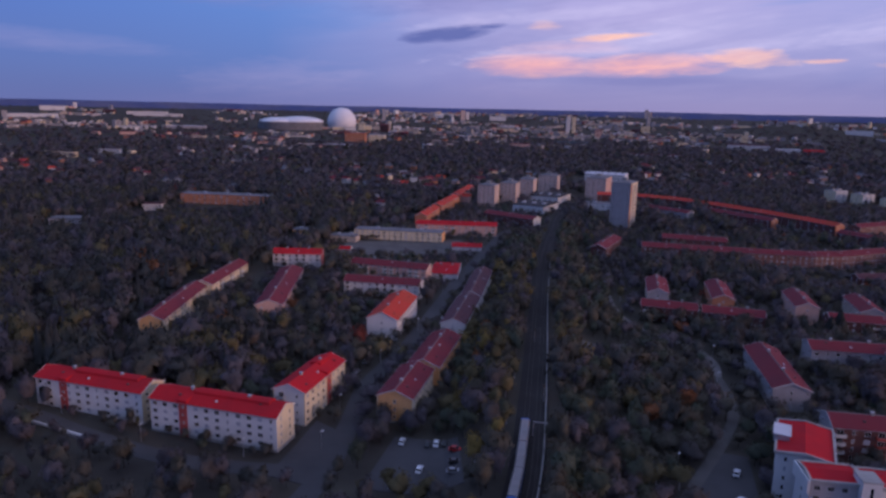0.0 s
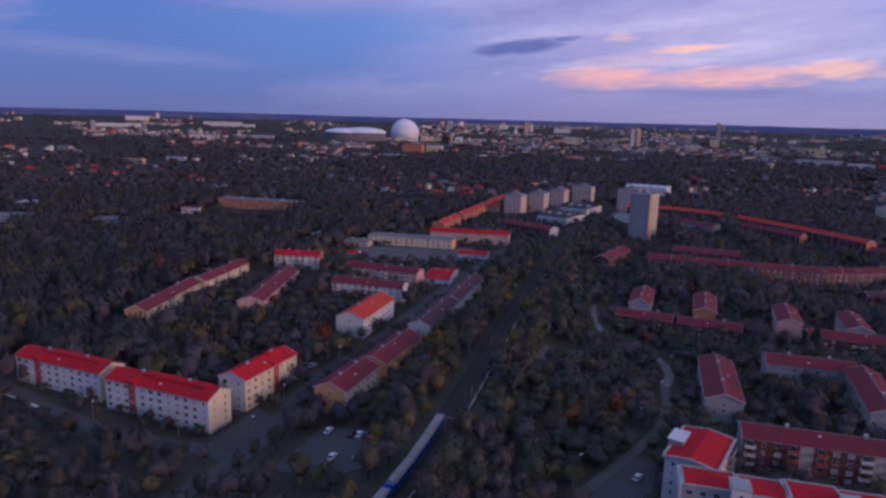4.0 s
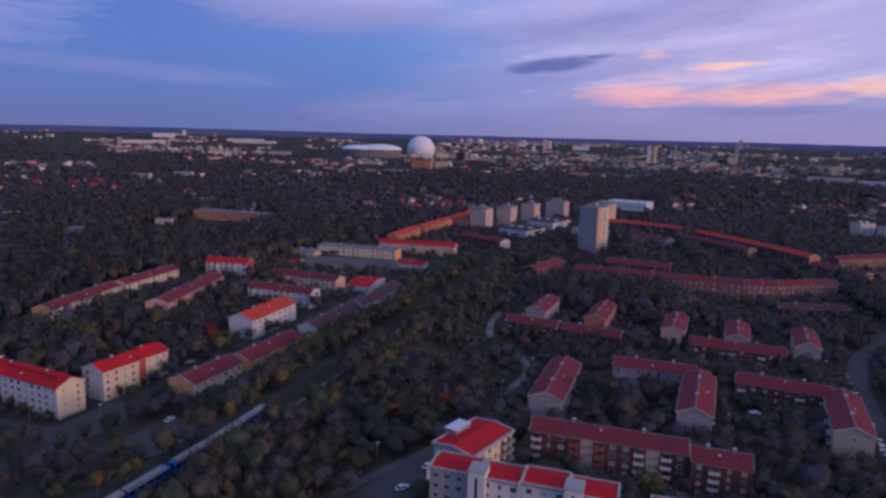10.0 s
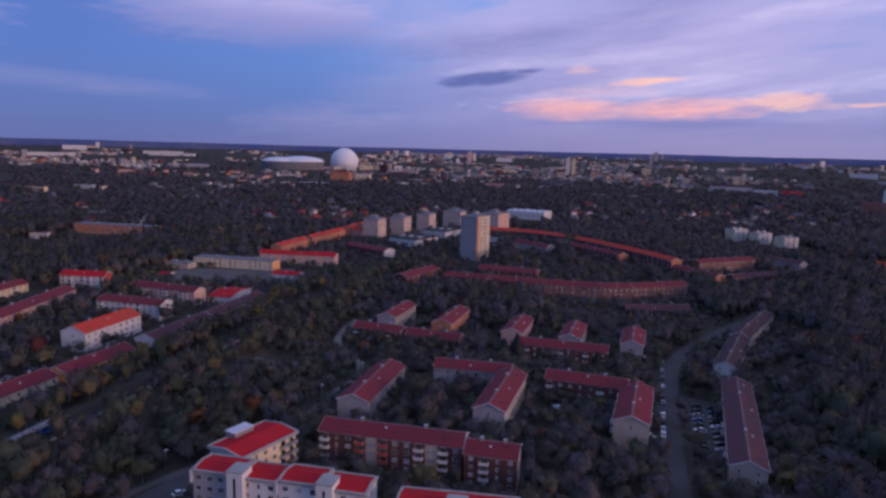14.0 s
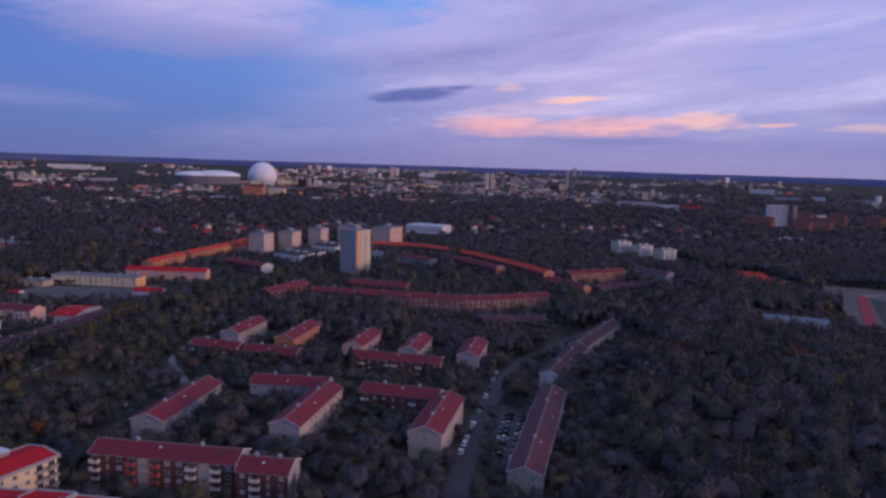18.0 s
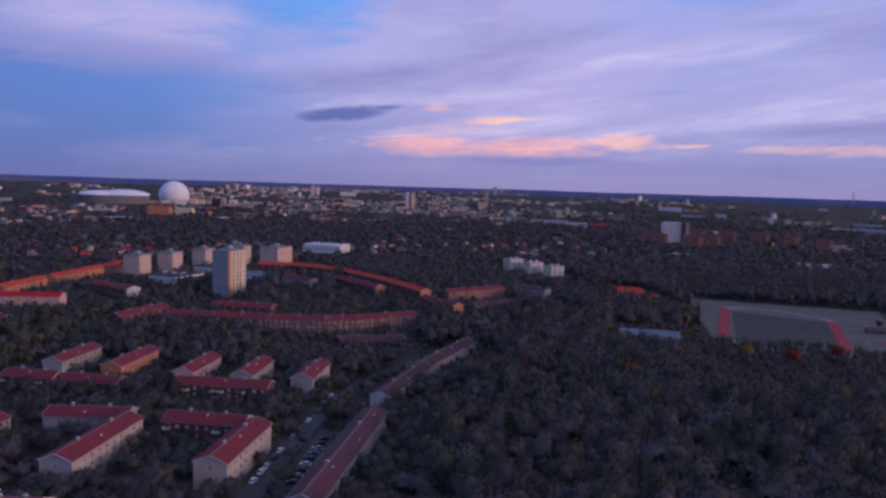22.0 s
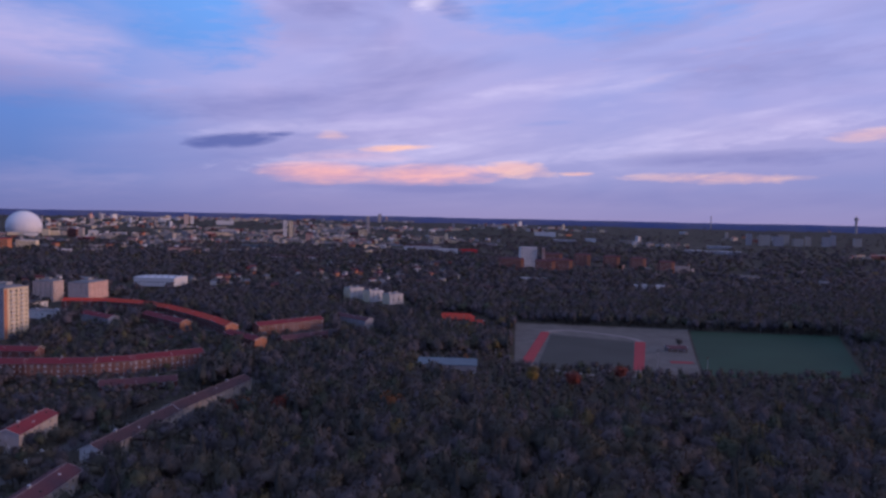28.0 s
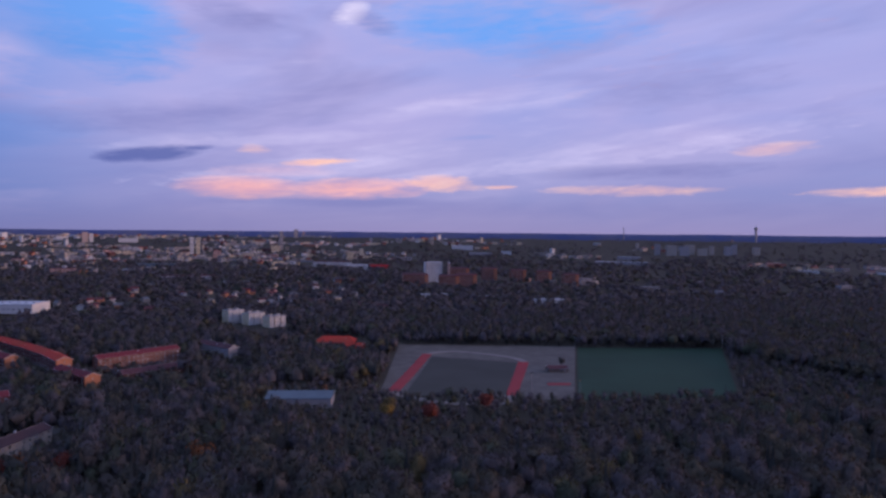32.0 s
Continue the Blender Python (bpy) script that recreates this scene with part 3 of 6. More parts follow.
patch("street_corner", [(-50, 178), (-34, 172), (-30, 205), (-42, 214)], 0.18, M["asphalt"], "worn asphalt street corner", 0.5)

keep_low(88, 240, 124, 345)
keep_low(56, 258, 92, 292)
keep_low(60, 140, 100, 200)
keep_low(190, 212, 216, 246)

# ---- housing ----
WINDOWS = {}


def window_mesh(w, h, bars, frame_m="frame", pane="glass"):
    """A window 1 unit proud of nothing: frame with a set-back pane. Local x along the wall, y outwards is negative."""
    key = (w, h, bars, frame_m, pane)
    if key not in WINDOWS:
        b = Build()
        t, o, i = 0.09, w / 2, w / 2 - 0.09
        ring = [(-o, 0), (o, 0), (o, h), (-o, h)], [(-i, t), (i, t), (i, h - t), (-i, h - t)]
        v = [(x, 0.02, z) for x, z in ring[0]] + [(x, -0.05, z) for x, z in ring[0]] + [(x, -0.05, z) for x, z in ring[1]] + [(x, -0.012, z) for x, z in ring[1]]
        b.poly(v, [(4 * s + k, 4 * s + (k + 1) % 4, 4 * s + 4 + (k + 1) % 4, 4 * s + 4 + k) for s in range(3) for k in range(4)], M[frame_m])
        for k in range(bars):
            x = -o + w * (k + 1) / (bars + 1)
            b.poly([(x - 0.04, -0.012, t), (x - 0.04, -0.045, t), (x + 0.04, -0.045, t), (x + 0.04, -0.012, t), (x - 0.04, -0.012, h - t), (x - 0.04, -0.045, h - t), (x + 0.04, -0.045, h - t), (x + 0.04, -0.012, h - t)], [(0, 1, 5, 4), (1, 2, 6, 5), (2, 3, 7, 6)], M[frame_m])
        b.poly(v[12:], [(0, 1, 2, 3)], M[pane])
        WINDOWS[key] = b.mesh("window")
    return WINDOWS[key]


BALCONY = {}


def balcony_mesh(w, color):
    if (w, color) not in BALCONY:
        b = Build()
        b.box(-w / 2, -1.3, -0.12, w / 2, 0, 0.03, M["concrete"])
        b.box(-w / 2, -1.35, 0.05, w / 2, -1.28, 1.0, M[color]).box(-w / 2, -1.28, 0.05, -w / 2 + 0.06, 0, 1.0, M[color]).box(w / 2 - 0.06, -1.28, 0.05, w / 2, 0, 1.0, M[color])
        b.box(-w / 2 - 0.02, -1.38, 1.0, w / 2 + 0.02, -1.25, 1.05, M["metal"])
        BALCONY[(w, color)] = b.mesh("balcony")
    return BALCONY[(w, color)]


def side(L, W, which):
    """Pose of a wall's plane: x along the wall, y into the house."""
    return {"front": pose(0, 0, 0), "right": pose(L, 0, 0, 0, 0, 90), "back": pose(L, W, 0, 0, 0, 180), "left": pose(0, W, 0, 0, 0, -90)}[which]


def house(corner, ang, L, W, eave, storeys, wall="white", roof="redroof", label="", base=None, rise=2.4, name="apartment_block", group="", cols=4.0, gable="", balconies="", bal_cols=(), panels=(), hip=0.0,
          flat=False, chimneys=2, win=(1.35, 1.35, 1), gable_cols=2, plinth=True, back_every=2, over=0.45, front_wall="", front_mat=None, hatches=3, bal_mat="frame", seed=0, strips=(), clear=True, rim=False, category="apartment block"):
    """A long house with a pitched or flat roof. corner: foot of its front's left end; its front faces to the right of ang + 180."""
    x, y = corner
    R = random.Random(int(abs(x * 7 + y * 13)) + seed)
    if base is None:
        base = float(min(land(x, y), land(x + L * math.cos(radians(ang)), y + L * math.sin(radians(ang)))))
    base -= 0.6
    H = eave - base
    root = thing(name, pose(x, y, base, 0, 0, ang), label, category, group)
    wm, gm_ = M[wall], M[gable or wall]
    # share of panes that have the sky reflection painted in
    sky_share = 0.75 if wall == "roan" else 0.55 if wall in ("brick", "pink", "orange") else 0.25
    c, s = math.cos(radians(ang)), math.sin(radians(ang))
    foot = [(x + a * c - b_ * s, y + a * s + b_ * c) for a, b_ in ((0, 0), (L, 0), (L, W), (0, W))]
    take(foot, 3.0)
    fx, fy = [q[0] for q in foot], [q[1] for q in foot]
    steps = max(1, int((max(fx) - min(fx)) / 6))
    for i in range(steps):
        xa, xb = min(fx) + (max(fx) - min(fx)) * i / steps, min(fx) + (max(fx) - min(fx)) * (i + 1) / steps
        yf = min([q[1] for q in foot if xa - 8 <= q[0] <= xb + 8] or [min(fy)])
        keep_low(xa - 1, yf - ((5 if y < 530 else 30) if not clear else min(130, 0.17 * y) if y > 430 else max(15, 0.07 * y)), xb + 1, max(fy))
    if ang > 45:
        keep_low(min(fx) - 9, min(fy) - 10, max(fx) + (4 if 0 < x < 60 else 13), max(fy))
    distant = y > 430
    if distant:
        cols, gable_cols = cols * 1.3, 1
    peak = 0 if flat else rise
    # the four walls, each 0.3 thick
    for nm, (x0, y0, x1, y1) in {"front": (0, 0, L, 0.3), "back": (0, W - 0.3, L, W)}.items():
        b = Build()
        b.box(x0, y0, 0, x1, y1, H, M[front_wall] if front_wall and nm == "front" else wm)
        part("wall", b, root)
    for x0 in (0, L - 0.3):
        b = Build()
        if flat or hip:
            b.box(x0, 0.3, 0, x0 + 0.3, W - 0.3, H, gm_)
        else:
            b.prism([(0.3, 0), (W - 0.3, 0), (W - 0.3, H), (W / 2, H + peak * (1 - 0.6 / W) - 0.05), (0.3, H)], x0, x0 + 0.3, gm_)
        part("gable_wall", b, root)
    if plinth:
        b = Build()
        b.box(-0.05, -0.05, 0, L + 0.05, W + 0.05, 1.1, M["concrete"])
        part("plinth", b, root, "grey concrete plinth")
    # roof
    rm = M[roof]
    if flat:
        b = Build()
        b.box(-0.25, -0.25, H, L + 0.25, W + 0.25, H + 0.35, M["flatroof"] if roof == "redroof" else rm, 0.05)
        part("roof", b, root)
        for k in range(chimneys):
            b = Build()
            cx = L * (0.25 + 0.5 * k / max(1, chimneys - 1)) if chimneys > 1 else L / 2
            b.box(cx - 1.4, W * 0.4, H + 0.35, cx + 1.4, W * 0.4 + 2.4, H + 1.9, M["metal"], 0.1)
            part("roof_vent", b, root)
    else:
        o, t = over, 0.22
        slope = peak / (W / 2)
        for sgn in (0, 1):
            ye, yr = (-o, W / 2) if not sgn else (W + o, W / 2)
            ze, zr = H - slope * o, H + peak
            xa, xb, xc, xd = -o, L + o, L + o - hip, -o + hip
            p = [(xa, ye, ze), (xb, ye, ze), (xc, yr, zr), (xd, yr, zr)]
            p += [(a, b_, z + t) for a, b_, z in p]
            b = Build()
            b.poly(p, [(3, 2, 1, 0), (4, 5, 6, 7), (0, 1, 5, 4), (1, 2, 6, 5), (2, 3, 7, 6), (3, 0, 4, 7)], rm)
            slope_ob = part("roof_slope", b, root)
            b = Build()
            b.box(-o, ye - 0.13 if not sgn else ye, ze - 0.02, L + o, ye if not sgn else ye + 0.13, ze + 0.12, M["metal"])
            part("gutter", b, root)
        if hip:
            for x0, sg in ((-o, 1), (L + o, -1)):
                b = Build()
                p = [(x0, -o, H - slope * o), (x0, W + o, H - slope * o), (x0 + sg * hip, W / 2, H + peak)]
                p += [(a, b_, z + t) for a, b_, z in p]
                b.poly(p, [(0, 1, 2), (3, 5, 4), (0, 3, 4, 1), (1, 4, 5, 2), (2, 5, 3, 0)], rm)
                part("roof_hip", b, root)
        else:
            for x0 in (-o - 0.06, L + o):
                b = Build()
                b.prism([(-o, H - slope * o - 0.05), (W / 2, H + peak - 0.05), (W + o, H - slope * o - 0.05), (W + o, H - slope * o + t + 0.05), (W / 2, H + peak + t + 0.05), (-o, H - slope * o + t + 0.05)], x0, x0 + 0.06, M["frame"])
                part("bargeboard", b, root, "pale bargeboard")
        if rim:
            for x0 in (-o - 0.1, L + o - 0.5):
                b = Build()
                b.prism([(-o, H - slope * o - 0.3), (W / 2, H + peak - 0.3), (W + o, H - slope * o - 0.3), (W + o, H - slope * o + t + 0.3), (W / 2, H + peak + t + 0.3), (-o, H - slope * o + t + 0.3)], x0, x0 + 0.6, M["concrete"])
                part("parapet", b, root, "pale grey sheet-capped parapet")
            for ye in (-o - 0.1, W + o - 0.5):
                b = Build()
                b.box(-o + 0.5, ye, H - 0.3, L + o - 0.5, ye + 0.6, H + t + 0.3, M["concrete"], 0.05)
                part("parapet", b, root, "pale grey sheet-capped parapet")
        b = Build()
        b.prism([(W / 2 - 0.3, H + peak + t - 0.1), (W / 2, H + peak + t + 0.1), (W / 2 + 0.3, H + peak + t - 0.1)], hip - o, L + o - hip, M["ridgecap"] if roof in ("tile", "oldtile", "greytile") else rm)
        part("ridge", b, root)
        for k in range(chimneys):
            cx = L * (k + 0.6) / (chimneys + 0.2)
            b = Build()
            b.box(cx - 0.5, W / 2 - 0.45, H + peak - 0.6, cx + 0.5, W / 2 + 0.45, H + peak + 1.0, M["concrete"]).box(cx - 0.58, W / 2 - 0.53, H + peak + 1.0, cx + 0.58, W / 2 + 0.53, H + peak + 1.14, M["metal"], 0.05)
            part("chimney", b, root, "grey chimney")
        for p in panels:
            b = Build()
            za = H + peak + t
            b.prism([(W * 0.34, za - 0.95), (W * 0.36, za + 0.05), (W * 0.5, za + 0.42), (W * 0.7, za - 0.05), (W * 0.74, za - 1.1)], L * p + 1.7, L * 0.9, rm)
            part("roof_step", b, root, "raised red sheet ridge")
        for k in range(hatches):
            cx, f = L * (k + 0.35 + 0.3 * R.random()) / hatches, 0.3 + 0.4 * R.random()
            yv = W / 2 * f
            zv = H + peak * f + t
            b = Build()
            b.box(cx - 0.35, yv - 0.35, zv - 0.1, cx + 0.35, yv + 0.35, zv + 0.35, M["paleroof"] if k % 2 else M["dark"], 0.06)
            part("roof_hatch", b, root)
    # windows, balconies, doors
    w, h, bars = win
    sh = (H - 1.4) / storeys
    n = max(2, int(L / cols))
    for nm, count, length in (("front", n, L), ("back", 0 if distant else (n if back_every == 1 else max(2, n // back_every)), L), ("right", gable_cols, W), ("left", gable_cols, W)):
        m = side(L, W, nm)
        for k in range(count):
            u = length * (k + 0.5) / count
            if nm in ("right", "left") and count == 1:
                u = length * 0.5
            skip = nm == "front" and any(abs(u - L * p) < 1.9 for p in panels)
            has_bal = nm in balconies.split() and k in bal_cols
            for f in range(storeys):
                z = 1.3 + sh * f + 0.55
                if skip:
                    continue
                narrow = nm in ("right", "left") or (k * 5 + int(x)) % 4 == 1
                if has_bal and (f or not plinth):
                    part("balcony", balcony_mesh(3.0, bal_mat if isinstance(bal_mat, str) else bal_mat.get(k, "frame")), root, "", m @ pose(u, 0, z - 0.5))
                    part("window", window_mesh(1.9, 2.0, 1), root, "", m @ pose(u, 0, z - 0.35))
                else:
                    part("window", window_mesh(0.8 if narrow else w, h, 0 if narrow else bars, "frame", "skypane" if R.random() < sky_share else "glass"), root, "", m @ pose(u, 0, z))
    for k in strips:
        b = Build()
        u = L * (k + 0.5) / n
        b.box(u - 1.9, -0.04, 1.1, u + 1.9, 0.0, H - 0.1, M["beige"])
        part("facade_panel", b, root, "pale rendered facade panel")
    for p in panels:
        b = Build()
        b.box(L * p - 1.6, -0.12, 0.2, L * p + 1.6, 0.0, H + 0.2, M["redpanel"])
        stair = part("stair_panel", b, root, "red stairwell panel")
        for f in range(storeys):
            part("window", window_mesh(0.9, 0.9, 0), stair, "", pose(L * p, -0.12, 2.2 + sh * f))
        b = Build()
        b.box(L * p - 0.6, -0.18, 0.6, L * p + 0.6, -0.125, 2.9, M["dark"])
        part("door", b, root, "dark entrance door")
        if not flat:
            b = Build()
            zr = H + peak * 0.55
            b.prism([(-0.3, H - 0.1), (W * 0.30, H - 0.1 + 0.4), (W * 0.42, zr + 0.65), (-0.3, zr - 0.4)], L * p - 1.7, L * p + 1.7, rm)
            part("roof_dormer", b, root, "red sheet dormer over the stairwell")
    if not panels:
        for k in range(max(1, int(L / 18))):
            u = L * (k + 0.5) / max(1, int(L / 18)) + cols * 0.5
            b = Build()
            b.box(u - 0.6, -0.07, 0.6, u + 0.6, 0.0, 2.9, M["dark"]).box(u - 1.1, -1.0, 3.0, u + 1.1, 0.0, 3.12, M["metal"])
            part("door", b, root, "dark entrance door with a canopy")
    return root


WB, RB = "white apartment blocks", "red-roofed houses"
# gables of both white blocks: warm low sun put into the cream
house((-141.9, 219.3), -16, 44.4, 11.2, 7.5, 4, "white", "redroof", "white four-storey block with bright red roof and red stairwell", -3.8, group=WB, panels=(0.27,), cols=3.7, win=(1.75, 1.45, 1), gable="cream")
house((-94.9, 203.9), -16, 46.7, 11.2, 7.5, 4, "white", "redroof", "white four-storey block, red roof, gable with warm sun painted cream, red stairwell", -3.9, group=WB, panels=(0.27,), cols=3.7, win=(1.75, 1.45, 1), gable="cream", seed=1)
house((-45, 209.8), 73, 31.5, 12, 7.5, 4, "cream", "redroof", "cream four-storey block with bright red stepped roof and balconies", -4.9, group=WB, panels=(0.58,), cols=3.9, gable="white", gable_cols=2, balconies="left", bal_cols=(0,), bal_mat="metal")
house((-8.5, 212.3), 76, 28, 12.9, 4.8, 3, "cream", "tile", "ochre three-storey block with dark red roof beside the street", -4.6, group=RB, gable="yellow", gable_cols=1, rise=2.6)
house((0.4, 242.6), 76, 38.5, 12.9, 4.4, 3, "yellow", "tile", "ochre three-storey block stepping down the street", -4.6, group=RB, gable_cols=1, rise=2.6)
house((12.2, 293.9), 78.4, 48, 11.5, 4.8, 3, "white", "oldtile", "white-gabled long block with faded red roof", -4.0, group=RB, gable_cols=1)
house((22.2, 343), 79.9, 58, 10.5, 4.8, 3, "white", "oldtile", "long low block with faded red roof", -4.0, group=RB, gable_cols=1)
house((-119.9, 275.4), 91, 57, 10.7, 10.5, 3, "cream", "tile", "long ochre-gabled block in the woods with dark red roof", 1.6, group=RB, gable="yellow", gable_cols=1)
house((-118.5, 333.5), 85, 50, 10.2, 10.7, 3, "cream", "tile", "cream long block with red roof and balconies", 2.2, group=RB, balconies="front", bal_cols=(2, 5, 8), cols=4.4)
house((-102.9, 398.1), 0, 29.5, 10, 13.5, 3, "redpanel", "redroof", "red and white block with bright red roof", 5.2, group=RB, balconies="front", bal_cols=(0, 1, 3, 4, 6), cols=4.2, front_wall="white")
house((-75.4, 306.2), 94, 73, 13, 9, 3, "pink", "tile", "long brick-red block with red roof among trees", 0.6, group=RB, cols=4.5)
house((-55, 400.5), -17, 49, 11, 8, 4, "pink", "tile", "brick block with white balconies and red roof", -1.6, group=RB, balconies="front", bal_cols=(1, 2, 5, 6, 9, 10), cols=4.0)
house((-53, 355.5), -11, 42.6, 11.5, 8.5, 4, "white", "tile", "white four-storey block with balconies and red roof", -1.8, group=RB, balconies="front", bal_cols=(0, 4, 5, 6), cols=4.1)
house((-19, 287.4), 79, 39.5, 14.2, 8.5, 3, "white", "orangetile", "white block with a large orange-red tiled roof", -1.4, group=RB, gable_cols=1, rise=3.2)
house((-5, 400), -6, 16, 30, 2.5, 1, "white", "redroof", "low red-roofed shop building", -2.4, group="", rise=2.0, name="low_building", category="building")
house((-69.6, 526.6), -8.6, 71.8, 14, 6, 3, "cream", "flatroof", "long cream school with a flat grey roof", -3.4, flat=True, cols=3.4, name="school_building", category="school", gable="yellow", win=(2.2, 1.5, 2))
house((-86.3, 510.7), -8.6, 20.5, 12, 3.5, 2, "beige", "flatroof", "low flat-roofed school wing", -2.8, flat=True, cols=3.4, name="school_building", category="school")
house((-122, 537), -4, 24, 14, 2.5, 1, "yellow", "flatroof", "low dark-roofed school pavilion", -2, flat=True, name="school_building", category="school")
house((-74, 474), -6, 8, 8, 0.8, 1, "white", "redroof", "small red-roofed kiosk by the school yard", -2.4, rise=1.2, name="kiosk", category="building", chimneys=0, hatches=0)
house((9, 489), -6, 22, 12, 1.2, 1, "white", "redroof", "low red-roofed building by the school yard", -2.4, rise=1.8, name="low_building", category="building", chimneys=0)
house((-268, 677.7), -8, 95, 16, 12, 3, "orange", "flatroof", "long flat-roofed brick school in the woods", 1.0, flat=True, cols=4.5, name="school_building", category="school", win=(2.4, 1.6, 2), back_every=2)
house((-20.5, 549.7), -4, 67.5, 11, 7.3, 3, "pink", "redroof", "long pink block with red roof and white balconies", -1.6, group=RB, balconies="front", bal_cols=(1, 4, 5, 8, 11, 14), cols=4.2)
for p, a, ln in (((-13, 588), 78, 56), ((0.5, 653), 76, 78), ((20, 738), 77, 92)):
    house(p, a, ln, 10.5, 8, 3, "orange", "orangetile", "orange rendered row with orange-red roof on the slope", -1.5, group=RB, cols=5, back_every=2)
house((40.8, 625), -40, 55, 14, 6.2, 2, "brick", "tile", "dark brick shop row with red roof and a white gable", -1.8, name="shop_row", category="shops", gable="white", cols=4.5)
house((120.4, 185.3), -9.3, 46.5, 11.2, 10.9, 4, "brick", "tile", "dark brick four-storey block with white balconies and red roof", -0.6, group=RB, balconies="front", bal_cols=(0, 3, 5, 8, 10), cols=3.7, win=(1.75, 1.5, 1), gable="grey", bal_mat={3: "redpanel", 5: "redpanel"}, strips=(4, 9))
house((167.2, 175.4), -9.3, 16, 11.2, 10.1, 4, "brick", "tile", "end section of a dark brick block with red roof", -0.8, group=RB, balconies="front", bal_cols=(1,), cols=3.9, gable="grey")
house((131, 216.8), 78.5, 43.3, 12.4, 8.5, 3, "grey", "tile", "grey rendered block with red roof and framed gable", 0.2, group=RB, gable_cols=1)
house((152.5, 255.9), -9, 32, 11, 9.9, 3, "grey", "tile", "grey rendered block with red roof round a yard", 0.6, group=RB)
house((180.5, 208.6), 75.5, 42, 11.4, 10.4, 3, "beige", "tile", "beige wing with red roof round a yard", 0.9, group=RB, gable="grey", gable_cols=1)
house((198.6, 247.6), -16, 32, 11, 9.7, 3, "brick", "tile", "dark brick wing with red roof and balconies", -0.4, group=RB, balconies="front", bal_cols=(0, 5), gable="beige")
house((229.6, 204.5), 74, 38, 11.8, 9.7, 3, "beige", "tile", "beige wing with red roof facing the estate road", -0.4, group=RB, gable="beige", gable_cols=1, balconies="back", bal_cols=(0, 1, 2, 3))
house((104.3, 328), -17, 27, 10, 5.8, 3, "brick", "tile", "low brick row with red roof", -3.0, group=RB, balconies="front", bal_cols=(0, 4), bal_mat="frame")
house((133.3, 321), -17, 29, 10, 5.0, 3, "brick", "tile", "low brick row with red roof beyond trees", -3.4, group=RB)
house((189, 305.2), -13, 45, 10, 7.0, 3, "brick", "tile", "brick block with pale balconies and red roof", -2.2, group=RB, balconies="front", bal_cols=(0, 1, 4, 5, 8))
# second house: warm light on it is painted as orange walls
for p, ln, wl in (((124.6, 346.9), 33, "beige"), ((156.2, 336.9), 36, "orange"), ((193.9, 323.9), 32, "pink"), ((223.2, 316.7), 30, "beige"), ((253, 309), 31, "beige")):
    house(p, 75, ln, 11, 7.0, 3, wl, "tile", wl + " gabled house with red roof standing across the row", -2.4, group=RB, gable_cols=1, gable="grey" if wl == "beige" else wl)
house((260.2, 181.3), 72, 84, 11, 6.2, 3, "beige", "oldtile", "very long block with dull red roof beside the woods", -2.6, group=RB, balconies="back", bal_cols=(2, 5, 8, 11, 14, 17), cols=4.0, hatches=6)
house((289, 283.2), 63, 59, 10, 5.6, 3, "beige", "greytile", "long block with dull grey-red roof and pale gable", -2.4, group=RB, gable="white")
house((315.4, 336), 57, 66, 10, 6.0, 3, "beige", "greytile", "long block with dull roof at the end of the road", -2.4, group=RB)
# curved rows
arc = [(176, 742), (213, 735), (250, 711), (280, 672), (304, 628), (322, 590), (335, 556)]
for (ax, ay), (bx, by) in zip(arc, arc[1:]):
    house((ax, ay), math.degrees(math.atan2(by - ay, bx - ax)), math.dist((ax, ay), (bx, by)) + 1.2, 11, 11.5, 3, "brick", "orangetile", "section of a curved row with an orange-red roof", 2.2, clear=False, group="curved row of houses", gable="orange", cols=5, chimneys=0, back_every=2, hatches=1)
arc = [(146, 468), (177, 460), (217, 451), (257, 444), (280, 447), (321, 463)]
for k, ((ax, ay), (bx, by)) in enumerate(zip(arc, arc[1:])):
    # the sunlit right sections get the brick with light painted in
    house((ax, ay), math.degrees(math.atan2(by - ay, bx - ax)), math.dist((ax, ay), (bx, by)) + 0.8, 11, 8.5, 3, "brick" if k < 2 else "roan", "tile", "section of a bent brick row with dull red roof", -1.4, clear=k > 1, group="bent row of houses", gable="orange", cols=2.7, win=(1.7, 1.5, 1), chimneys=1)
house((118, 462), 62, 46, 11, 7.5, 3, "brick", "tile", "brick wing with red roof below the tower", -1.6, group=RB, cols=5, clear=False)
house((171, 501), -17, 46, 11, 9, 3, "brick", "tile", "brick block with red roof below the tower", -0.5, group=RB, cols=4.5, clear=False)
# walls also in the brick copy lightened for sun and haze
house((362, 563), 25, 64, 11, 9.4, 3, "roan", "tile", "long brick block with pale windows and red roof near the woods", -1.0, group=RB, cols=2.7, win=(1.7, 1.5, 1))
# orange gable: low sun on the end wall put into its colour
house((334, 549), -60, 46, 11, 7.0, 3, "brick", "tile", "brick block with dull red roof by the woods", -1.8, group=RB, cols=4.5, gable="orange", clear=False)
house((380, 529), 25, 52, 10, 3.2, 2, "brick", "oldtile", "low brick row with dull red roof half hidden by trees", -3.0, group=RB, cols=4.5, clear=False)
house((436, 629), -62, 47, 11, 7.0, 3, "grey", "oldtile", "grey block with a dull roof behind trees", -2.5, group=RB, cols=4.5)
house((267, 408), 6, 42, 9.5, 2.2, 2, "brick", "oldtile", "low brick row with dull red roof among tall trees", -3.0, group=RB, cols=4.5, clear=False)
house((207.7, 666.6), -52, 47, 11, 9, 3, "grey", "tile", "grey block inside the curved row", 0.5, group=RB, cols=4.5)
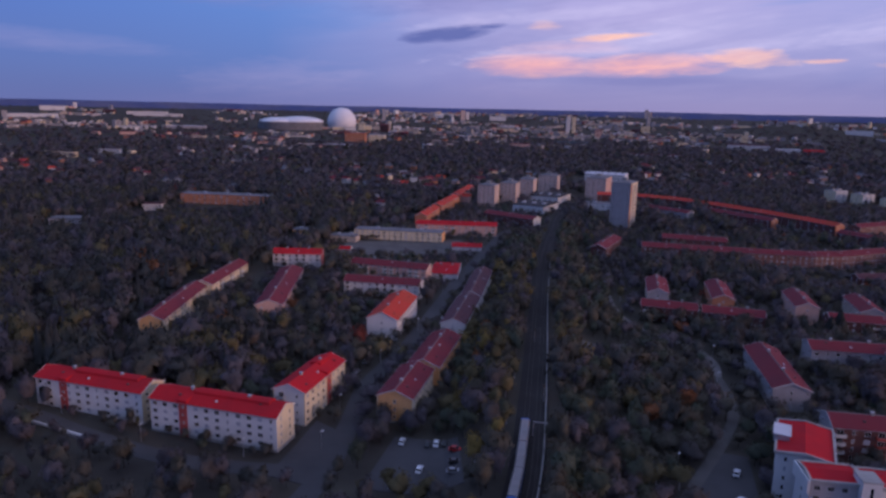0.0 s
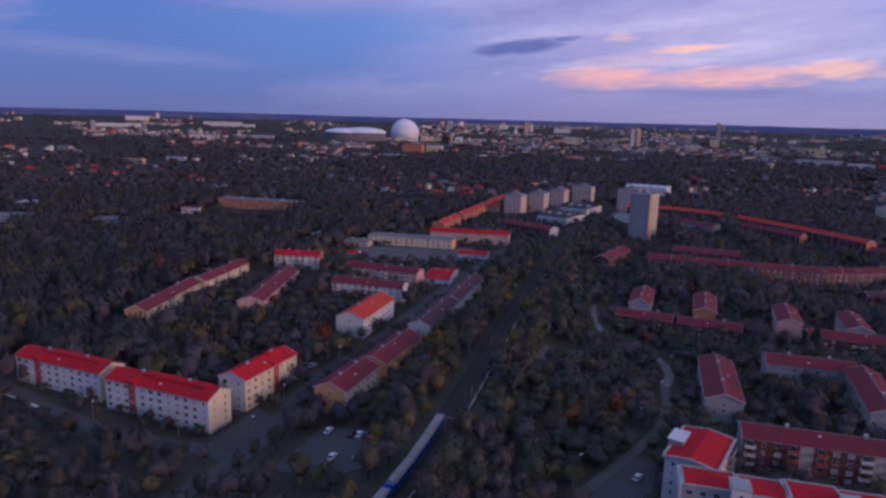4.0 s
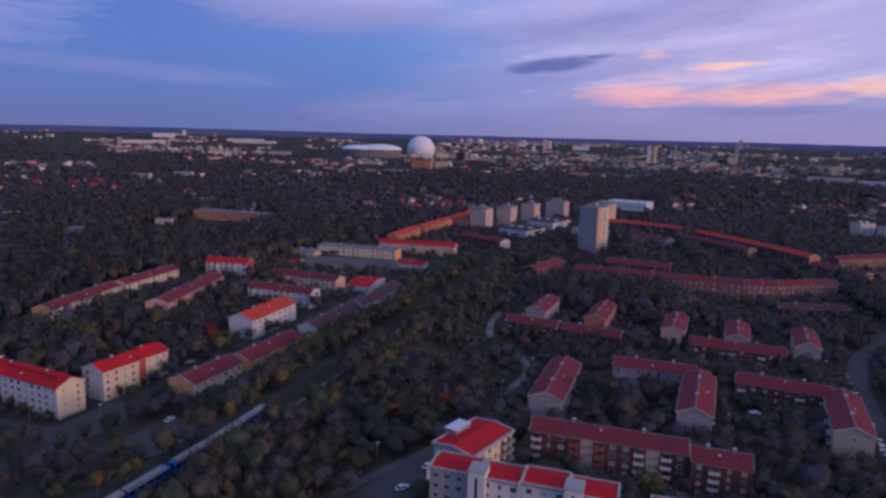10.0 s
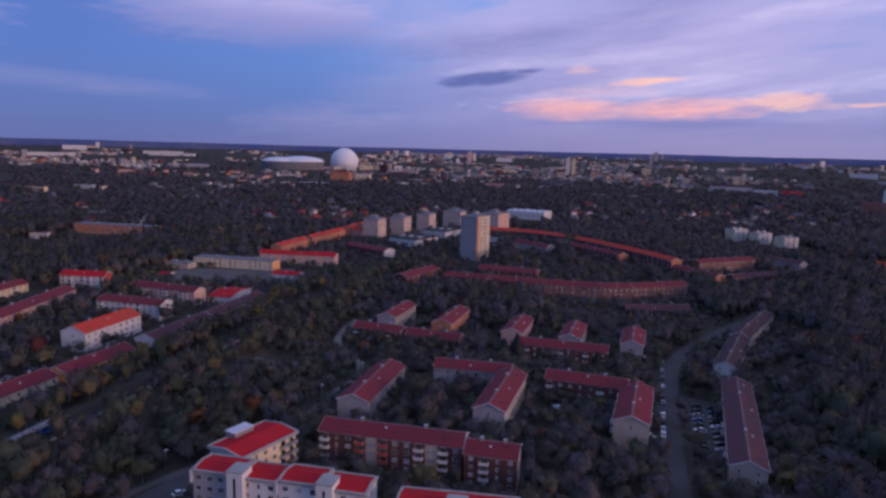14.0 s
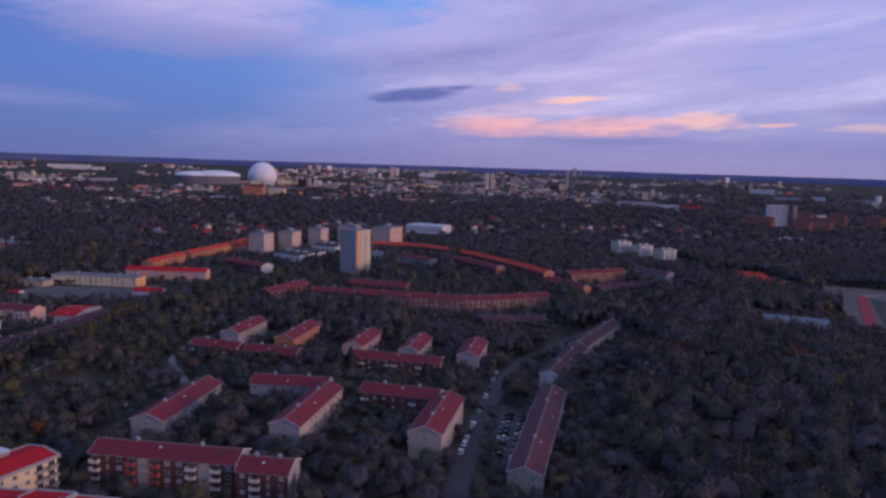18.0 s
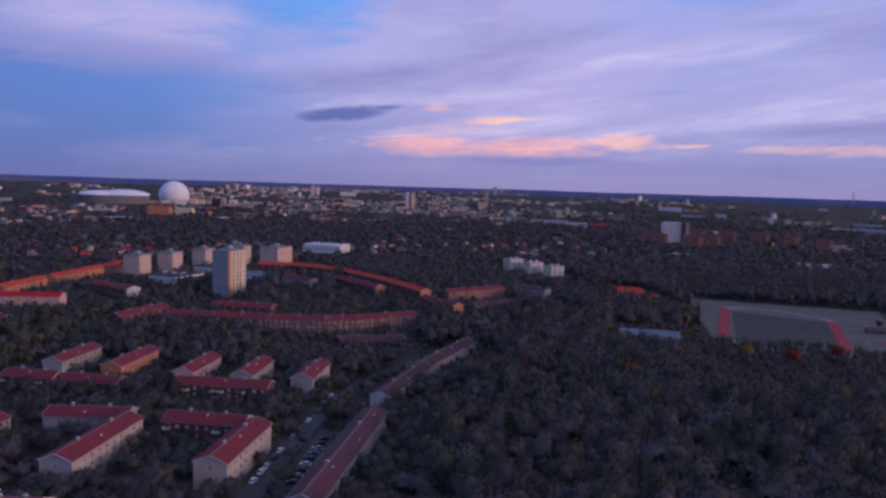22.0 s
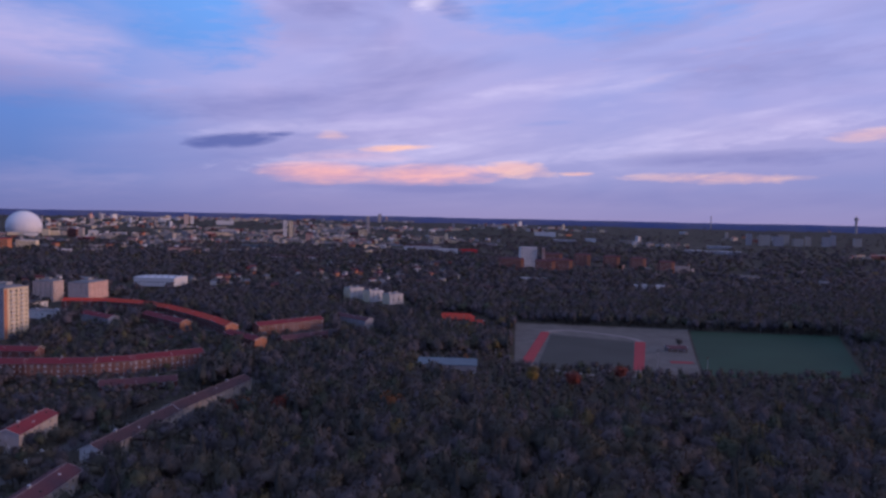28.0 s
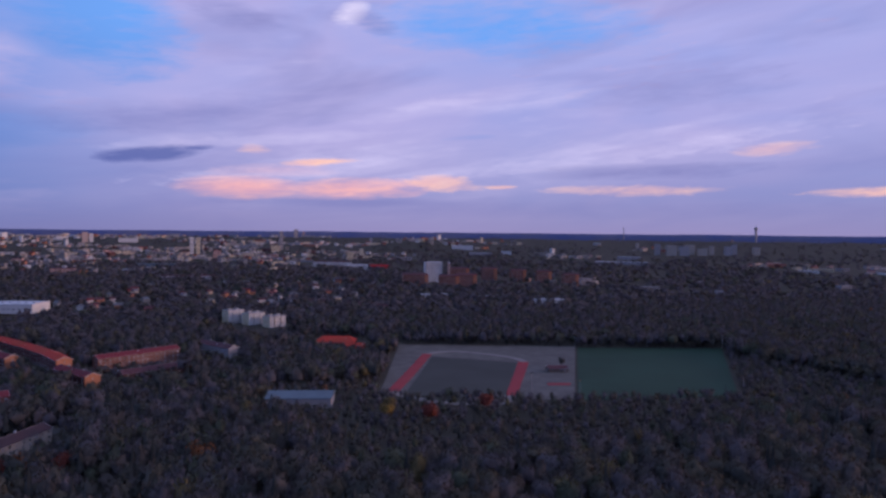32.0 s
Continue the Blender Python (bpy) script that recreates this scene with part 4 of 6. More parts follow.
house((261, 652), -59, 72, 11, 9.4, 3, "brick", "tile", "long brick block with orange gable inside the curved row", 0.5, group=RB, cols=4.5, gable="orange")

# white modern blocks in front
house((104.8, 159), 62, 21.2, 13.4, 13.3, 5, "white", "redroof", "white five-storey modern block with low red roof and cream balcony side", -1.4, group=WB, rise=1.0, over=0.7, cols=3.2, balconies="front", bal_cols=(4, 5), front_wall="cream", chimneys=0, gable_cols=3, hatches=0, bal_mat="metal", rim=True)
for k, (q, ln, e) in enumerate(((0, 13, 13.4), (14, 10.5, 13.0), (25, 11.5, 13.6), (37, 12, 13.0))):
    house((94.2 + q * 0.9877, 150.6 - q * 0.1564), -9, ln, 9.5, e, 5, "white", "redroof", "white modern block section with a shallow red roof between parapets", -2.0, group=WB, rise=0.7, over=0.25, cols=3.2, chimneys=0, hatches=0, gable_cols=1, front_wall="grey" if k == 0 else "", plinth=False, rim=True, win=(1.6, 1.5, 1))
    b = Build()
    b.box(-0.3, -0.4, 12, 0.3, 9.9, e + 2.2, M["white"], 0.1)
    whole("parapet", b, "white rendered parapet between roof sections", "parapet", "roof parapets", m=pose(94.2 + (q - 0.5) * 0.9877, 150.6 - (q - 0.5) * 0.1564, -2.0, 0, 0, -9))
house((151, 139), -5, 30, 9.5, 12.5, 5, "white", "redroof", "white modern block with a shallow red roof near the brick block", -2.0, group=WB, rise=0.9, over=0.5, cols=3.4, chimneys=0, hatches=0, rim=True)


def stair_tower(x, y, ang, w, d, top, material="concrete"):
    base = float(land(x, y)) - 0.5
    root = thing("stair_tower", pose(x, y, base, 0, 0, ang), "white stair tower with a flat pale blue-grey roof", "tower")
    b = Build()
    b.box(-w / 2, -d / 2, 0, w / 2, d / 2, top - base, M["white"])
    part("wall", b, root)
    b = Build()
    b.box(-w / 2 - 0.2, -d / 2 - 0.2, top - base, w / 2 + 0.2, d / 2 + 0.2, top - base + 0.3, M[material], 0.08)
    part("roof", b, root)
    b = Build()
    b.box(-0.35, -d / 2 - 0.03, 4, 0.35, -d / 2, top - base - 1.5, M["glass"])
    part("window", b, root, "tall narrow stair window")


stair_tower(107.5, 149.2, -9, 4.5, 5.5, 15.4)
stair_tower(132.2, 145.6, -9, 4.5, 5.5, 15.2)
stair_tower(166, 139.5, -5, 5, 5, 14.8)


def lift_house(x, y, ang, z):
    root = thing("plant_room", pose(x, y, z, 0, 0, ang), "grey sheet plant room on a red roof", "roof structure")
    b = Build()
    b.box(-3.6, -2, -1.2, 3.6, 2, 1.3, M["metal"])
    part("wall", b, root)
    b = Build()
    b.box(-3.9, -2.3, 1.3, 3.9, 2.3, 1.55, M["paleroof"], 0.06)
    part("roof", b, root)


lift_house(98.6, 174.2, 62, 14.0)


def canopy(x, y, ang):
    """A small sheet roof on four thin posts."""
    root = thing("garden_canopy", pose(x, y, float(land(x, y)), 0, 0, ang), "small pale blue sheet canopy in the yard", "canopy")
    for px, py in ((-1.6, -1.3), (1.6, -1.3), (1.6, 1.3), (-1.6, 1.3)):
        b = Build()
        b.tube(px, py, -0.1, 2.1, 0.04, 0.04, M["metal"], 6)
        part("post", b, root)
    b = Build()
    b.poly([(-1.9, -1.6, 2.1), (1.9, -1.6, 2.1), (1.9, 1.6, 2.1), (-1.9, 1.6, 2.1), (-0.5, 0, 2.9), (0.5, 0, 2.9)], [(0, 1, 5, 4), (1, 2, 5), (2, 3, 4, 5), (3, 0, 4), (3, 2, 1, 0)], M["bluecloth"])
    part("sheet", b, root)


canopy(202.7, 235.8, 20)

# ---- town centre ----


def tower(x, y, ang, w, d, top, storeys, wall, side_wall, label, balc=False, cap="flatroof", base=None):
    base = float(land(x, y)) - 0.5 if base is None else base
    H = top - base
    root = thing("tower_block", pose(x, y, base, 0, 0, ang), label, "tower block")
    c, s = math.cos(radians(ang)), math.sin(radians(ang))
    take([(x + a * c - b_ * s, y + a * s + b_ * c) for a, b_ in ((0, 0), (w, 0), (w, d), (0, d))], 4.0)
    keep_low(x - 12, y - 70, x + w + 12, y + d)
    for nm, box, m_ in (("wall", (0, 0, 0, w, 0.3, H), wall), ("wall", (0, d - 0.3, 0, w, d, H), wall), ("wall", (0, 0.3, 0, 0.3, d - 0.3, H), side_wall), ("wall", (w - 0.3, 0.3, 0, w, d - 0.3, H), side_wall), ("core", (0.3, 0.3, 0, w - 0.3, d - 0.3, H - 0.1), "grey")):
        b = Build()
        b.box(*box, M[m_])
        part(nm, b, root)
    b = Build()
    b.box(-0.4, -0.4, H, w + 0.4, d + 0.4, H + 0.4, M["concrete"])
    part("cornice", b, root)
    b = Build()
    o, r = 0.3, 2.0
    p = [(-o, -o, H + 0.4), (w + o, -o, H + 0.4), (w + o, d + o, H + 0.4), (-o, d + o, H + 0.4), (w * 0.3, d * 0.3, H + r), (w * 0.7, d * 0.3, H + r), (w * 0.7, d * 0.7, H + r), (w * 0.3, d * 0.7, H + r)]
    b.poly(p, [(0, 1, 5, 4), (1, 2, 6, 5), (2, 3, 7, 6), (3, 0, 4, 7), (4, 5, 6, 7)], M[cap])
    part("roof", b, root)
    b = Build()
    b.box(w * 0.38, d * 0.38, H + r - 0.2, w * 0.62, d * 0.62, H + r + 2.2, M["concrete"], 0.1)
    part("plant_room", b, root)
    sh = (H - 2) / storeys
    for nm, length in (("front", w), ("right", d), ("left", d)):
        m = side(w, d, nm)
        n = 4 if nm == "front" else 5
        for k in range(n):
            for f in range(storeys):
                u = length * (k + 0.5) / n
                if balc and nm == "right" and k in (1, 2, 3):
                    if k != 2:
                        part("balcony", balcony_mesh(3.4, "frame"), root, "", m @ pose(u + (0.2 if k == 1 else -0.2), 0, 1.6 + sh * f))
                    part("window", window_mesh(1.9, 2.0, 1), root, "", m @ pose(u, 0, 1.7 + sh * f))
                elif nm != "front" or k in (0, 3) or not balc:
                    part("window", window_mesh(1.35, 1.35, 1), root, "", m @ pose(u, 0, 2.2 + sh * f))
    if balc:
        b = Build()
        b.box(w, d * 0.02, 1, w + 0.12, d * 0.14, H - 0.5, M["orange"])
        part("facade_strip", b, root, "orange vertical facade strip")
    return root


tower(153.5, 597, -30, 17.5, 24, 40.5, 12, "grey", "cream", "twelve-storey grey tower block with cream balcony side", True, base=-2.2)
for x, y, w, d in ((40, 724, 19, 20), (67, 752, 18, 20), (94, 798, 17, 20), (124, 848, 24, 20)):
    tower(x, y, -20, w, d, 21.5, 8, "rosy", "rosy", "eight-storey pinkish beige point block with low grey roof", base=-1.5)
tower(172, 790, -25, 24, 34, 25.5, 8, "rosy", "pink", "pink slab block behind the tower", base=0)
house((152, 700), -22, 40, 14, 8, 2, "white", "flatroof", "white flat-roofed office in the centre", -1.5, flat=True, name="office_building", category="office", win=(2.2, 1.4, 2))


def low_hall(p, ang, L, W, top, base, label, wall="white", roof="paleroof", name="low_building", monitors=3, rise=0.8):
    x, y = p
    root = thing(name, pose(x, y, base - 0.5, 0, 0, ang), label, "building")
    c, s = math.cos(radians(ang)), math.sin(radians(ang))
    take([(x + a * c - b_ * s, y + a * s + b_ * c) for a, b_ in ((0, 0), (L, 0), (L, W), (0, W))], 3.0)
    H = top - base + 0.5
    keep_low(x - 6, y - (90 if y > 600 else 35), x + L + 12, y + W)
    b = Build()
    b.box(0, 0, 0, L, W, H, M[wall])
    part("wall", b, root)
    b = Build()
    b.prism([(-0.6, H), (W + 0.6, H), (W + 0.6, H + 0.35), (W / 2, H + 0.35 + rise), (-0.6, H + 0.35)], -0.6, L + 0.6, M[roof])
    part("roof", b, root)
    for k in range(monitors):
        b = Build()
        u = L * (k + 0.5) / monitors
        b.box(u - 1.5, W * 0.3, H + 0.4, u + 1.5, W * 0.45, H + 1.7 + rise * 0.5, M["metal"], 0.1)
        part("roof_vent", b, root)
    n = max(3, int(L / 6))
    for k in range(n):
        part("window", window_mesh(3.6, 1.3, 3), root, "", pose(L * (k + 0.5) / n, 0, H * 0.45))
    return root


low_hall((75, 687), -30, 34, 44, 6.2, -2.2, "low white shopping hall with a flat dark roof", wall="frame", roof="darkfelt")
low_hall((104, 760), -28, 32, 46, 6.6, -1.8, "low white shopping hall with a flat dark grey roof", wall="frame", roof="darkfelt")
low_hall((212, 985), -22, 58, 40, 12.5, 1.5, "large white industrial hall beyond the centre", monitors=6)
low_hall((462, 421), -21, 40, 20, 3.2, -5.0, "long hall with a pale blue sheet roof in the woods", wall="grey", roof="bluesheet", monitors=0, rise=2.6)
house((545, 645), -25, 38, 22, -1.2, 1, "redpanel", "orangetile", "low building with a bright orange-red roof", -5, rise=4.2, hip=6.0, name="low_building", category="building", chimneys=0, hatches=2)
house((563, 609), -35, 18, 13, -1.2, 1, "redpanel", "orangetile", "small wing with bright orange-red roof", -5, rise=3.0, name="low_building", category="building", chimneys=0, hatches=1)
for k, (x, y) in enumerate(((482, 806), (502, 784), (521, 758))):
    # cream gable carries the sunlight of the right side in its colour
    house((x, y), 22, 20, 16, 13.5 - 1.5 * k, 5, "white", "flatroof", "white modern block with balconies stepping down", -3, flat=True, group="stepped white blocks", balconies="front", bal_cols=(1, 3, 5), cols=2.9, gable="cream")

# ---- train and its line ----


def train(y0):
    """One three-part unit on the rails, its front at y0."""
    line = smooth_line(RAIL[:-2], 1.0)
    acc, tab = 0.0, [(0.0, line[0])]
    for a, b_ in zip(line, line[1:]):
        acc += (b_ - a).length
        tab.append((acc, b_))
    start = next(i for i, (s, p) in enumerate(tab) if p.y >= y0)
    s_front = tab[start][0]

    def spot(s):
        k = min(range(len(tab)), key=lambda i: abs(tab[i][0] - s))
        p, q = tab[k][1], tab[min(k + 1, len(tab) - 1)][1]
        d = (q - tab[max(k - 1, 0)][1]).normalized()
        return p + Vector((-d.y, d.x, 0)) * 2.0, math.degrees(math.atan2(d.y, d.x))

    root = None
    for unit in range(2):
        p, a = spot(s_front - 47 * unit - 23)
        z = float(rail_height(p.y)) + 0.62
        root = thing("metro_train", pose(p.x, p.y, z, 0, 0, a), "blue metro train with a pale grey roof on the rails", "train", "coupled train units")
        inv = root.matrix_basis.inverted()
        for k, (s0, ln) in enumerate(((0.2, 15.2), (15.7, 14.6), (30.6, 15.4))):
            q, aa = spot(s_front - 47 * unit - s0 - ln / 2)
            m = inv @ pose(q.x, q.y, z, 0, 0, aa)
            b = Build()
            b.prism([(-1.45, 0.5), (1.45, 0.5), (1.45, 2.9), (1.15, 3.35), (-1.15, 3.35), (-1.45, 2.9)], -ln / 2, ln / 2, M["trainblue"])
            car = part("car_body", b, root, "blue car body", m)
            b = Build()
            b.prism([(-1.46, 2.86), (-1.16, 3.37), (1.16, 3.37), (1.46, 2.86), (1.42, 3.1), (1.05, 3.62), (-1.05, 3.62), (-1.42, 3.1)], -ln / 2 + (1.3 if k == 2 else 0.05), ln / 2 - (1.3 if k == 0 else 0.05), M["traintop"])
            part("roof", b, car, "pale grey roof")
            for sg in (-1, 1):
                for j in range(5):
                    b = Build()
                    u = -ln / 2 + ln * (j + 0.5) / 5
                    b.box(u - 0.9, sg * 1.46 - 0.02, 1.6, u + 0.9, sg * 1.46 + 0.02, 2.5, M["glass"])
                    part("window", b, car)
            for u in (-ln / 2 + 2.5, ln / 2 - 2.5):
                b = Build()
                b.box(u - 1.2, -1.1, 0, u + 1.2, 1.1, 0.6, M["black"])
                part("bogie", b, car)
            if k < 2:
                b = Build()
                b.box(-ln / 2 - 0.5, -1.1, 0.6, -ln / 2 - 0.02, 1.1, 3.1, M["black"])
                part("gangway", b, car, "black gangway bellows")
            else:
                b = Build()
                b.box(-ln / 2 - 0.06, -1.1, 1.6, -ln / 2, 1.1, 2.7, M["glass"])
                part("windscreen", b, car)


train(193.5)


def catenary_mast(x, y, a):
    z = float(land(x, y))
    root = thing("signal_mast", pose(x, y, z, 0, 0, a), "slim grey mast beside the railway", "mast", "railway masts")
    b = Build()
    b.tube(0, 0, 0, 6.5, 0.12, 0.08, M["metal"])
    part("pole", b, root)
    b = Build()
    b.box(-0.3, -0.2, 5.6, 0.3, 0.2, 6.6, M["dark"], 0.05)
    part("signal_head", b, root)


for x, y in ((37, 215), (42, 275), (60, 340), (18, 192), (30, 150)):
    catenary_mast(x, y, 10)
gan = thing("rail_gantry", pose(31, 190, float(rail_height(190)), 0, 0, -10), "thin grey beam across the tracks", "gantry")
b = Build()
b.tube(-1, 0, 0, 5.0, 0.12, 0.1, M["metal"]).tube(5.2, 0, 0, 5.0, 0.12, 0.1, M["metal"])
part("post", b, gan)
b = Build()
b.box(-1.1, -0.1, 4.8, 5.3, 0.1, 5.05, M["metal"])
part("beam", b, gan)

# ---- cars ----
CARS = {}


def car_model(color):
    if color not in CARS:
        root = thing("parked_car", pose(0, 0, -500), color + " parked car on the asphalt", "car", "parked cars")
        b = Build()
        b.prism([(-2.1, 0.3), (2.1, 0.3), (2.15, 0.75), (1.3, 0.92), (-1.9, 0.95), (-2.15, 0.7)], -0.86, 0.86, PAINT[color], "y")
        body = part("body", b, root)
        b = Build()
        b.prism([(-1.75, 0.95), (1.0, 0.93), (0.35, 1.42), (-1.3, 1.44)], -0.74, 0.74, M["glass"], "y")
        part("cabin_glass", b, root, "dark glazed cabin")
        b = Build()
        b.box(-1.25, -0.7, 1.42, 0.35, 0.7, 1.49, PAINT[color], 0.03)
        part("roof", b, root)
        for wx in (-1.3, 1.35):
            for wy in (-0.8, 0.8):
                b = Build()
                n = 12
                b.prism([(wx + 0.32 * math.cos(2 * math.pi * i / n), 0.32 + 0.32 * math.sin(2 * math.pi * i / n)) for i in range(n)], wy - 0.11, wy + 0.11, M["black"], "y")
                part("wheel", b, root)
        CARS[color] = [root, False]
    return CARS[color]


def put_car(x, y, ang, color):
    rec = car_model(color)
    m = pose(x, y, float(land(x, y)) + 0.24, 0, 0, ang)
    if not rec[1]:
        rec[0].matrix_basis, rec[1] = m, True
    else:
        copy_thing(rec[0], m)


for x, y, a, c in ((-11.2, 199.8, 80, "white"), (-2.8, 198.2, 85, "dark"), (0, 198.3, 85, "white"), (2.6, 197.7, 85, "dark"), (6.0, 190.3, -10, "red"), (5.7, 181.4, 5, "dark"), (5.2, 175.2, 5, "grey"), (-5, 182, 80, "white"), (2.5, 322, 78, "white"), (-33, 252, 70, "silver"),
                   (-30, 262, 70, "grey"), (-31, 240, 70, "dark"), (84, 164, 40, "white"), (89, 178, 60, "silver"), (121, 176, -10, "white"), (125, 175.5, -10, "blue"), (193, 232, 60, "white"), (196, 214, 20, "red"), (209, 208, 10, "red")):
    put_car(x, y, a, c)
for k in range(9):
    put_car(250.2 + 1.25 * k, 210 + 4.9 * k, 165, ("dark", "grey", "dark", "silver", "dark", "blue", "grey", "dark", "dark")[k])
    put_car(256.2 + 1.25 * k, 208.5 + 4.9 * k, 165, ("grey", "dark", "dark", "dark", "silver", "dark", "grey", "blue", "dark")[k])
for k, t_ in enumerate((0, 7, 12, 20, 26, 40, 47, 60, 72, 84, 95)):
    put_car(237.2 + 0.262 * t_, 212 + t_, 75, ("white", "white", "silver", "dark", "white", "grey", "dark", "white", "dark", "silver", "white")[k])

# ---- sports ground ----
patch("sports_ground", [(541, 436), (654, 369), (780, 546), (620, 612)], 0.15, M["gravel"], "pale gravel sports ground in the woods", 4.0, "sports ground", 14)
patch("football_field", [(552, 421), (614, 391), (687, 500), (628, 548)], 0.30, M["field"], "grey-green running track infield", 2.0, "field", 14)
patch("running_track", [(546, 437), (554, 434), (632, 558), (624, 561)], 0.40, M["track"], "red running track straight", 2.0, "running track", 12)
patch("running_track", [(618, 398), (625, 395), (697, 497), (690, 503)], 0.40, M["track"], "red running track straight", 2.0, "running track", 12)
ribbon("running_track", [(628, 558), (642, 564), (660, 560), (680, 541), (694, 518), (694, 500)], 7.0, 0.36, M["palegravel"], "pale cinder bend of the running track", 2.0, category="running track")
ribbon("running_track", [(621, 398), (612, 384), (596, 380), (572, 394), (555, 416), (550, 436)], 7.0, 0.36, M["palegravel"], "pale cinder bend of the running track", 2.0, category="running track")
patch("jumping_pit", [(664, 416), (680, 410), (683, 416), (667, 422)], 0.36, M["track"], "red strip at the end of the court", 1.0, "court", 12)
patch("football_pitch", [(656, 368), (766, 336), (903, 479), (778, 539)], 0.25, M["pitch"], "green artificial turf football pitch", 3.0, "pitch", 14)
patch("court", [(667, 424), (682, 418), (704, 450), (690, 456)], 0.32, M["gravel"], "pale gravel court with a red end", 2.0, "court", 12)
clubhouse = house((690, 455), -18, 16, 9, -2.0, 1, "wood", "oldtile", "small dark wooden clubhouse by the pitch", -5.4, rise=1.6, name="clubhouse", category="building", chimneys=0, hatches=0)
for x, y in ((656, 366), (768, 334), (905, 480), (776, 541), (840, 512), (640, 400)):
    z = float(land(x, y))
    lm = thing("floodlight_mast", pose(x, y, z), "tall grey floodlight mast at the pitch", "mast", "floodlight masts")
    b = Build()
    b.tube(0, 0, 0, 14, 0.18, 0.1, M["metal"])
    part("pole", b, lm)
    b = Build()
    b.box(-0.9, -0.2, 13.6, 0.9, 0.2, 14.3, M["dark"], 0.05)
    part("lamp_head", b, lm)


def street_lamp(x, y, a):
    root = thing("street_lamp", pose(x, y, float(land(x, y)), 0, 0, a), "slim grey street lamp with a pale head", "street lamp", "street lamps")
    b = Build()
    b.tube(0, 0, 0, 6.0, 0.09, 0.06, M["metal"], 6)
    part("pole", b, root)
    b = Build()
    b.box(-0.15, -0.2, 5.95, 0.9, 0.2, 6.15, M["line"], 0.05)
    part("lamp_head", b, root)


for x, y, a in ((-37, 196, 0), (-35, 222, 0), (-24, 262, 20), (-10, 302, 20), (2, 372, 15), (20, 452, 15), (-60, 189, 90), (-95, 196, 90), (-130, 213, 90), (72, 180, 30), (96, 214, 30), (108, 240, 0), (119, 272, 0), (232, 205, 180), (240, 245, 180), (252, 300, 180), (270, 350, 160), (60, 146, 30)):
    street_lamp(x, y, a)
# ---- landmarks far off ----
R = random.Random(5)
gl = thing("dome_arena", pose(-456, 3055, 8), "huge white spherical arena on the skyline", "arena")
b = Build()
v, f, n, rings, r0, zc = [], [], 48, 22, 64.0, 24.0
lat0 = math.asin(-zc / r0)
for i in range(rings + 1):
    la = lat0 + (math.pi / 2 - lat0) * i / rings
    v += [(r0 * math.cos(la) * math.cos(2 * math.pi * k / n), r0 * math.cos(la) * math.sin(2 * math.pi * k / n), zc + r0 * math.sin(la)) for k in range(n)]
for i in range(rings):
    f += [(i * n + k, i * n + (k + 1) % n, (i + 1) * n + (k + 1) % n, (i + 1) * n + k) for k in range(n)]
b.poly(v, f, M["globe"])
shell = part("shell", b, gl, "white panelled shell")
shell.data.polygons.foreach_set("use_smooth", [True] * len(shell.data.polygons))
b = Build()
b.tube(0, 0, -12, 10, 58, 58, M["grey"], 40)
part("base_ring", b, gl)
for k in range(24):
    a = 2 * math.pi * k / 24
    b = Build()
    b.poly([(r0 * 1.003 * math.cos(la) * math.cos(a + s), r0 * 1.003 * math.cos(la) * math.sin(a + s), zc + r0 * 1.003 * math.sin(la)) for la in [lat0 + (math.pi / 2 - lat0) * i / 12 for i in range(13)] for s in (-0.004, 0.004)],
           [(2 * i, 2 * i + 1, 2 * i + 3, 2 * i + 2) for i in range(12)], M["metal"])
    part("rib", b, gl)
ar = thing("stadium", pose(-640, 2845, 4, 0, 0, 13), "large stadium with a pale two-lobed roof", "stadium")
b = Build()
v = [(133 * math.cos(2 * math.pi * k / 40), 95 * math.sin(2 * math.pi * k / 40), z) for z in (-12, 30) for k in range(40)]
b.poly(v, [(k, (k + 1) % 40, 40 + (k + 1) % 40, 40 + k) for k in range(40)], M["flatroof"])
part("wall", b, ar, "dark grey stadium wall")
for cx, rx, hh in ((-48, 80, 18), (38, 98, 23)):
    b = Build()
    v, f = [], []
    for i in range(9):
        q = math.pi / 2 * i / 8
        v += [(cx + rx * math.cos(q) * math.cos(2 * math.pi * k / 36), 88 * math.cos(q) * math.sin(2 * math.pi * k / 36), 30 + hh * math.sin(q)) for k in range(36)]
    for i in range(8):
        f += [(i * 36 + k, i * 36 + (k + 1) % 36, (i + 1) * 36 + (k + 1) % 36, (i + 1) * 36 + k) for k in range(36)]
    b.poly(v, f, M["globe"])
    part("roof", b, ar, "pale curved roof lobe")


def far_block(x, y, ang, w, d, top, base, wall, roof, label, storeys=0, name="apartment_building", group="", cols=5, category="building", pitched=0.0):
    root = thing(name, pose(x, y, base, 0, 0, ang), label, category, group)
    H = top - base
    b = Build()
    b.box(-w / 2, -d / 2, -6, w / 2, d / 2, H, M[wall])
    part("wall", b, root)
    b = Build()
    if pitched:
        b.prism([(-d / 2 - 0.5, H), (d / 2 + 0.5, H), (0, H + pitched)], -w / 2 - 0.5, w / 2 + 0.5, M[roof])
    else:
        b.box(-w / 2 - 0.3, -d / 2 - 0.3, H, w / 2 + 0.3, d / 2 + 0.3, H + 0.6, M[roof], 0.1)
    part("roof", b, root)
    for f_ in range(storeys):
        for k in range(cols):
            part("window", window_mesh(w / cols * 0.6, 1.5, 1), root, "", pose(-w / 2 + w * (k + 0.5) / cols, -d / 2, 1.2 + (H - 1.5) * f_ / storeys))
    return root


